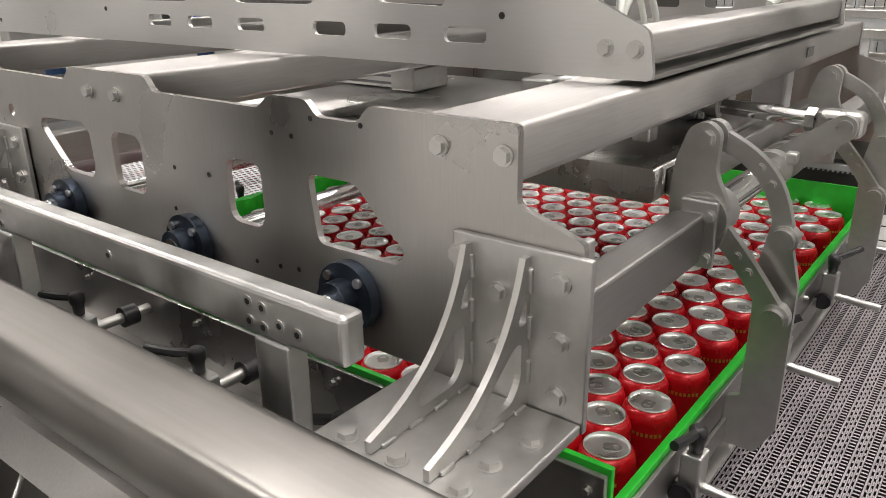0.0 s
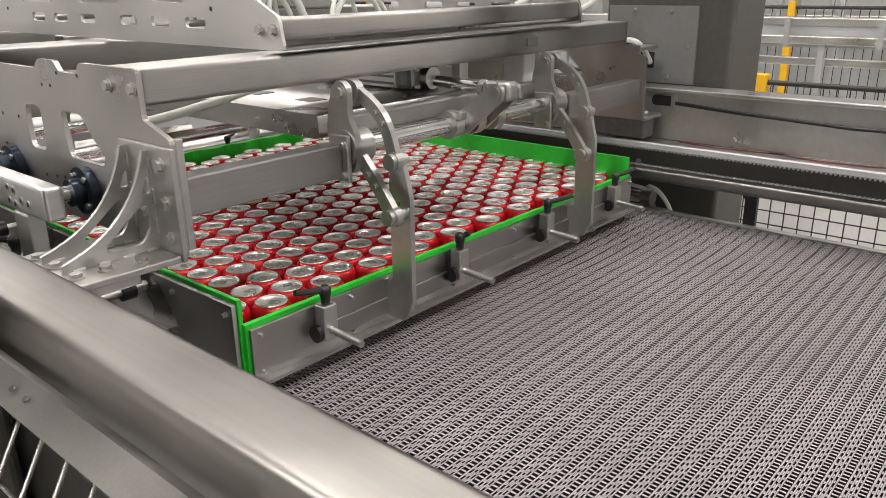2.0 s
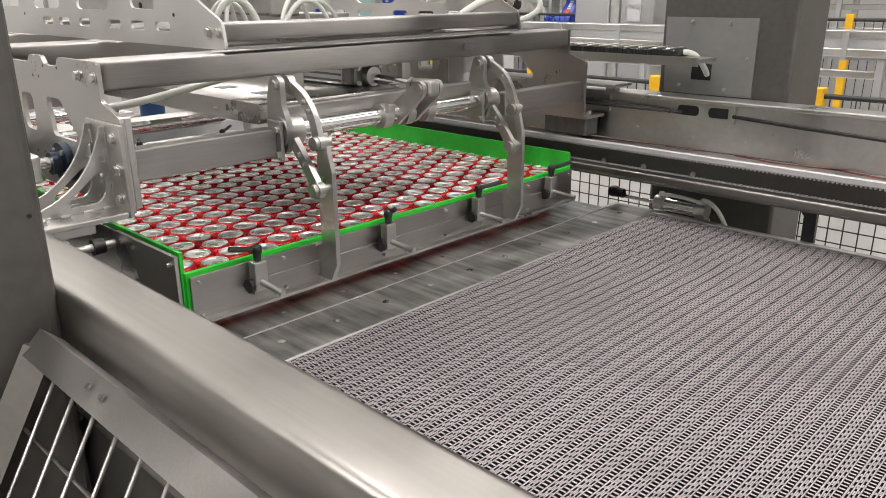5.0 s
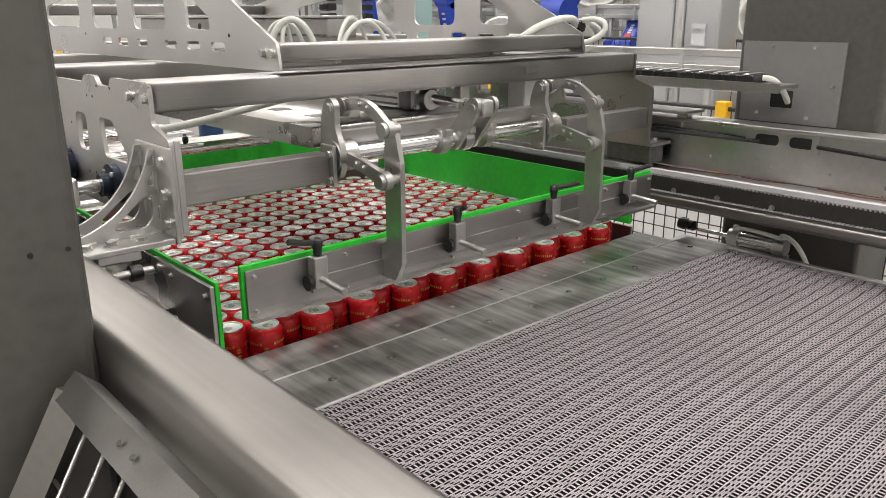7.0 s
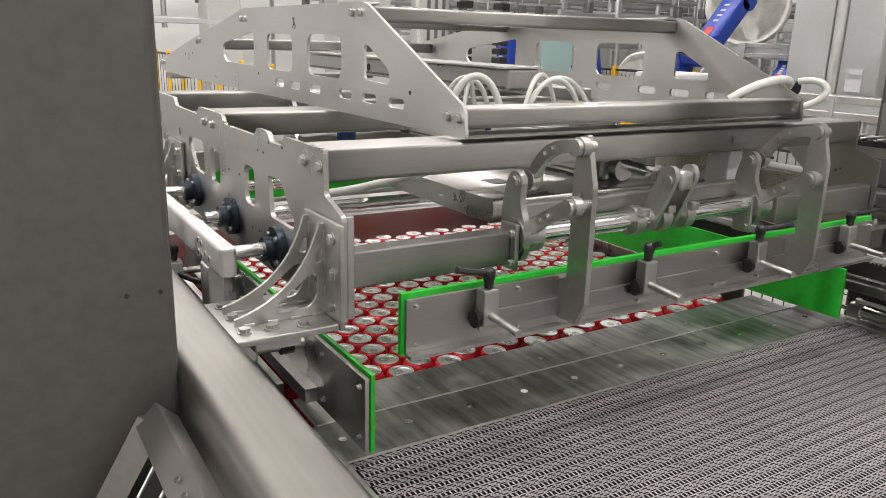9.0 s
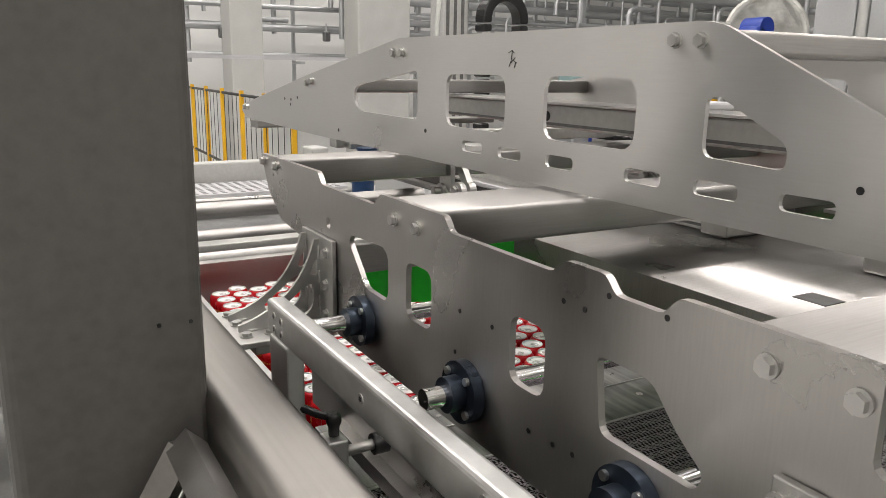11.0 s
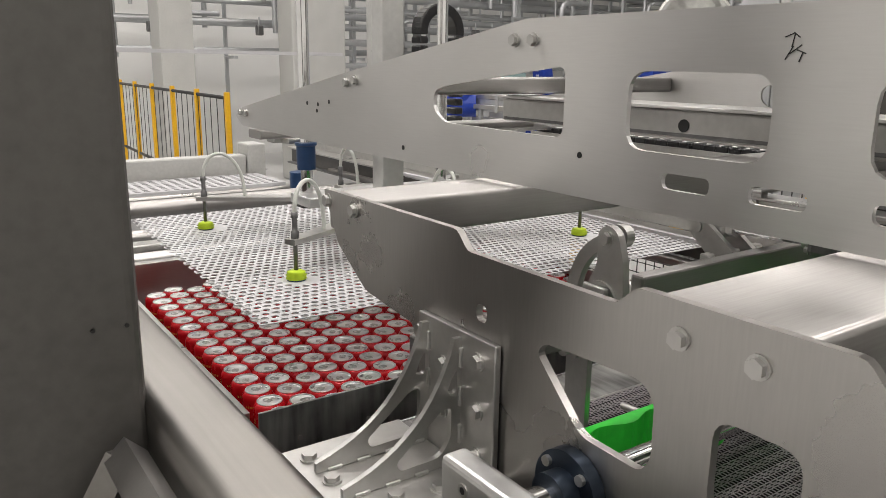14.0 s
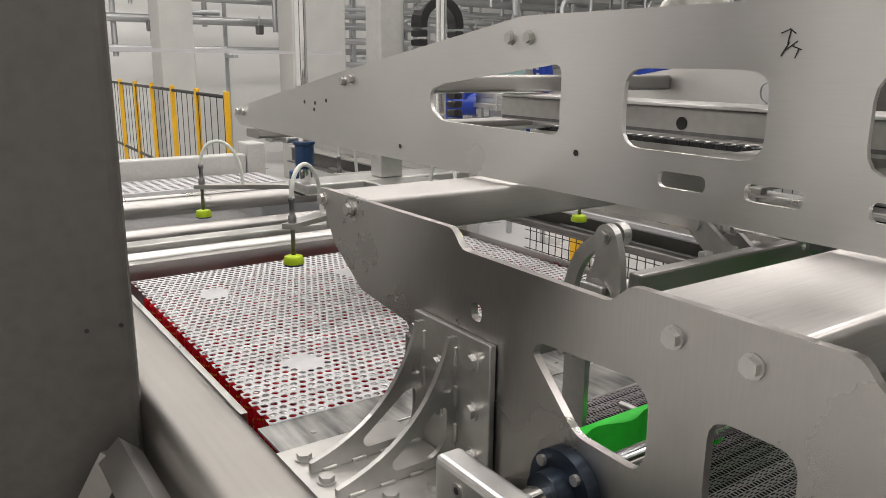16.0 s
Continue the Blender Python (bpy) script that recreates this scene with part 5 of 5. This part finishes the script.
BADGE = material("red_badge_film", (0.45, 0.03, 0.02), 0.4, 0.0, 0.05, 10, 0.0)
robot((5.64, 4.2, 0.60), (6.10, 4.2, 1.10), 0.24, "thick blue painted robot arm with a badge")
robot((6.55, 4.0, 0.25), (6.75, 4.0, 0.48), 0.18, "blue painted robot arm folded low")
robot((4.30, 5.5, 0.25), (4.22, 5.5, 0.80), 0.20, "blue painted upright robot arm")
robot((5.45, 5.5, 0.20), (5.33, 5.5, 0.75), 0.20, "blue painted upright robot arm")
for bx, by, bz, br in ((6.75, 4.6, 1.08, 0.43), (6.4, 4.5, 0.25, 0.30), (5.0, 5.9, 0.52, 0.32), (5.9, 5.2, 0.30, 0.28), (6.2, 2.35, 0.55, 0.24)):
    bg = thing("wrapped_drum", "round drum wrapped in clear film", "drum")
    bm = bmesh.new()
    ax = Vector((-0.8, -0.6, 0))
    cyl(bm, (0, 0, -0.11), (0, 0, 0.11), br, seg=40)
    bmesh.ops.bevel(bm, geom=[e for e in bm.edges if abs(e.verts[0].co.z - e.verts[1].co.z) < 1e-4], offset=0.04, segments=3, profile=0.5, affect="EDGES")
    m = Matrix.Translation((bx, by, bz)) @ ax.to_track_quat("Z", "Y").to_matrix().to_4x4()
    for v in bm.verts:
        v.co *= 1 + 0.02 * noise.noise(v.co * 9)
    part("wrap", bm, BAG, bg, at=m, smooth=True)
    rim = bmesh.new()
    lathe(rim, [(br * 0.86, 0.112), (br * 0.93, 0.125), (br * 0.97, 0.112)], 40)
    part("rim", rim, BAG, bg, at=m, smooth=True)
    part("stand", B(bx - 0.12, bx + 0.12, by - 0.12, by + 0.12, FLOOR, bz - br * 0.9), GALV, bg)

glass_guard = thing("guard_window", "green tinted clear guard window in a frame", "guard panel")
part("window_pane", B(4.55, 4.95, 5.3, 5.32, 0.30, 0.80), TINT, glass_guard, "tinted clear pane")
part("window_frame", B(4.50, 5.0, 5.325, 5.345, FLOOR, 0.29), GALV, glass_guard)
white_box = thing("white_cabinet", "low white equipment cabinet with a lid", "cabinet")
part("body", B(3.6, 4.0, 2.65, 3.0, FLOOR, 0.42, bevel=0.02), SHEET, white_box)
part("lid", B(3.58, 4.02, 2.63, 3.02, 0.42, 0.47, bevel=0.015), SHEET, white_box)

machine = thing("steel_machine", "distant stainless steel machine bodies behind the line", "machine")
for x, y, w, d, h in ((2.6, 4.8, 1.4, 0.8, -0.1), (6.2, 2.4, 1.2, 1.4, -0.05), (7.4, 0.2, 1.0, 1.6, 0.2), (-2.2, 8.2, 1.0, 0.7, 0.3), (0.2, 8.4, 0.5, 0.3, 0.1), (2.2, 3.4, 0.7, 0.6, -0.2)):
    part("machine_body", B(x, x + w, y, y + d, FLOOR, h, bevel=0.02), GALV, machine)
    part("machine_top", B(x - 0.03, x + w + 0.03, y - 0.03, y + d + 0.03, h, h + 0.05, bevel=0.01), SATIN, machine)


# ---------------------------------------------------------------- motion
TRAVEL = [(0, -1.045), (0.5, -0.883), (1, -0.715), (1.5, -0.553), (2, -0.386), (2.25, -0.314), (2.5, -0.263), (2.75, -0.236), (3, -0.219), (3.5, -0.180), (4.2, -0.110), (5.0, -0.032), (5.3, -0.019), (8.0, -0.019),
          (8.25, -0.036), (8.5, -0.092), (9, -0.290), (9.5, -0.489), (10, -0.695), (11, -1.105), (11.7, -1.385), (12.0, -1.492), (12.3, -1.573), (12.5, -1.596), (12.75, -1.630), (13, -1.643), (13.5, -1.646), (16, -1.647)]
SINK = [(6.2, 0.0), (6.35, -0.004), (6.5, -0.014), (6.75, -0.042), (7, -0.077), (7.25, -0.099), (7.5, -0.117), (8, -0.125), (9, -0.125), (12, -0.128), (16, -0.128)]
SWING = [(0, 0.0), (6.2, 0.0), (6.5, 0.07), (6.75, 0.24), (7, 0.47), (7.25, 0.62), (7.5, 0.75), (7.75, 0.89), (8, 1.0), (13.05, 1.0), (13.2, 0.84), (13.3, 0.61), (13.4, 0.40), (13.5, 0.24), (13.7, 0.05), (13.8, 0.0), (16, 0.0)]
SPREAD = [(0, 0.0), (6.4, 0.0), (6.7, 0.2), (7.0, 0.7), (7.3, 1.0), (13.1, 1.0), (13.4, 0.6), (13.8, 0.0), (16, 0.0)]
DROP = [(0, 1.70), (10.3, 1.70), (11.5, 0.60), (12.0, 0.27), (12.3, 0.226), (12.5, 0.221), (13.0, 0.214), (13.5, 0.212), (13.8, 0.206), (14.0, 0.183), (14.1, 0.140), (14.2, 0.090), (14.35, 0.016), (14.5, -0.010), (15.0, -0.010), (15.1, 0.014), (15.2, 0.075), (15.35, 0.13), (15.5, 0.185), (15.75, 0.212), (16, 0.216)]
SHEET_Z = [(t, z if t <= 14.5 else 0.0) for t, z in DROP if t <= 14.5] + [(16, -0.010)]
FLAP = [(0, 0, 0), (13.35, 0, 0), (13.5, 25, 0.008), (13.6, 50, 0.017), (13.7, 70, 0.024), (13.9, 90, 0.030), (15.6, 90, 0.030), (15.7, 55, 0.018), (15.8, 15, 0.004), (15.9, 0, 0), (16, 0, 0)]


def motions():
    walk(carriage, [(t, pose(0, d, 0)) for t, d in TRAVEL])
    # the layer loosens sideways once the carriage walls have let it go
    can_rows = [(t, d + 0.004, 0.0 if t < 3.2 else -0.004 if t < 4.5 else -0.007, 0.0) for t, d in TRAVEL if t <= 5.3] + [(t, -0.015, min(z, -0.008), 0.0 if t < 7.5 else 0.5 if t < 8 else 1.0) for t, z in SINK]
    for can, c, x, y, spin in cans:
        loose = (c - 10) * 0.0012
        walk(can, [(t, pose(x + loose * k, y + d, z, 0, 0, spin)) for t, d, z, k in can_rows])
    walk(pallet, [(0, pose(0, 0, -0.008))] + [(t, pose(0, 0, min(z, -0.008))) for t, z in SINK])
    for gate, arms, sgn in ((front_gate, front_arms, 1), (rear_gate, rear_arms, -1)):
        rows = []
        for t, s in SWING:
            th = TH0 + (TH1 - TH0) * s
            dy, dz = R * (math.cos(th) - math.cos(TH0)), R * (math.sin(th) - math.sin(TH0))
            rows.append((t, pose(0, sgn * dy, dz)))
        walk(gate, rows)
        for arm, xa, py, pz in arms:
            walk(arm, [(t, Matrix.Translation((xa, py, pz)) @ (Matrix.Identity(4) if sgn > 0 else Matrix.Rotation(math.pi, 4, "Z")) @ Matrix.Rotation(TH0 + (TH1 - TH0) * s, 4, "X")) for t, s in SWING])
    for rod, cranks, sgn, y in drives:
        walk(rod, [(t, pose(0, sgn * 0.036 * s, 0.016 * s)) for t, s in SWING])
        for crank in cranks:
            walk(crank, [(t, pose(0, y, S[1], -sgn * 26 * s, 0, 0)) for t, s in SWING])
    for ob in spreading:
        walk(ob, [(t, pose(-0.026 * s, 0, 0)) for t, s in SPREAD])
    walk(grip, [(t, pose(0, 0, z + 0.0021)) for t, z in DROP])
    walk(chain, [(t, pose(0, 0, 0.16 + min(z, 0.30) * 0.9)) for t, z in DROP])
    walk(sheet, [(t, pose(0.0 if t < 14.2 else 0.005, 0.287 if t < 14.2 else 0.266, z + 0.001, 0, 0, -1.5 if t < 14.2 else -0.6)) for t, z in SHEET_Z])
    walk(flap, [(t, pose(0, 0.252, z - 0.001, a, 0, 0)) for t, a, z in FLAP])


motions()
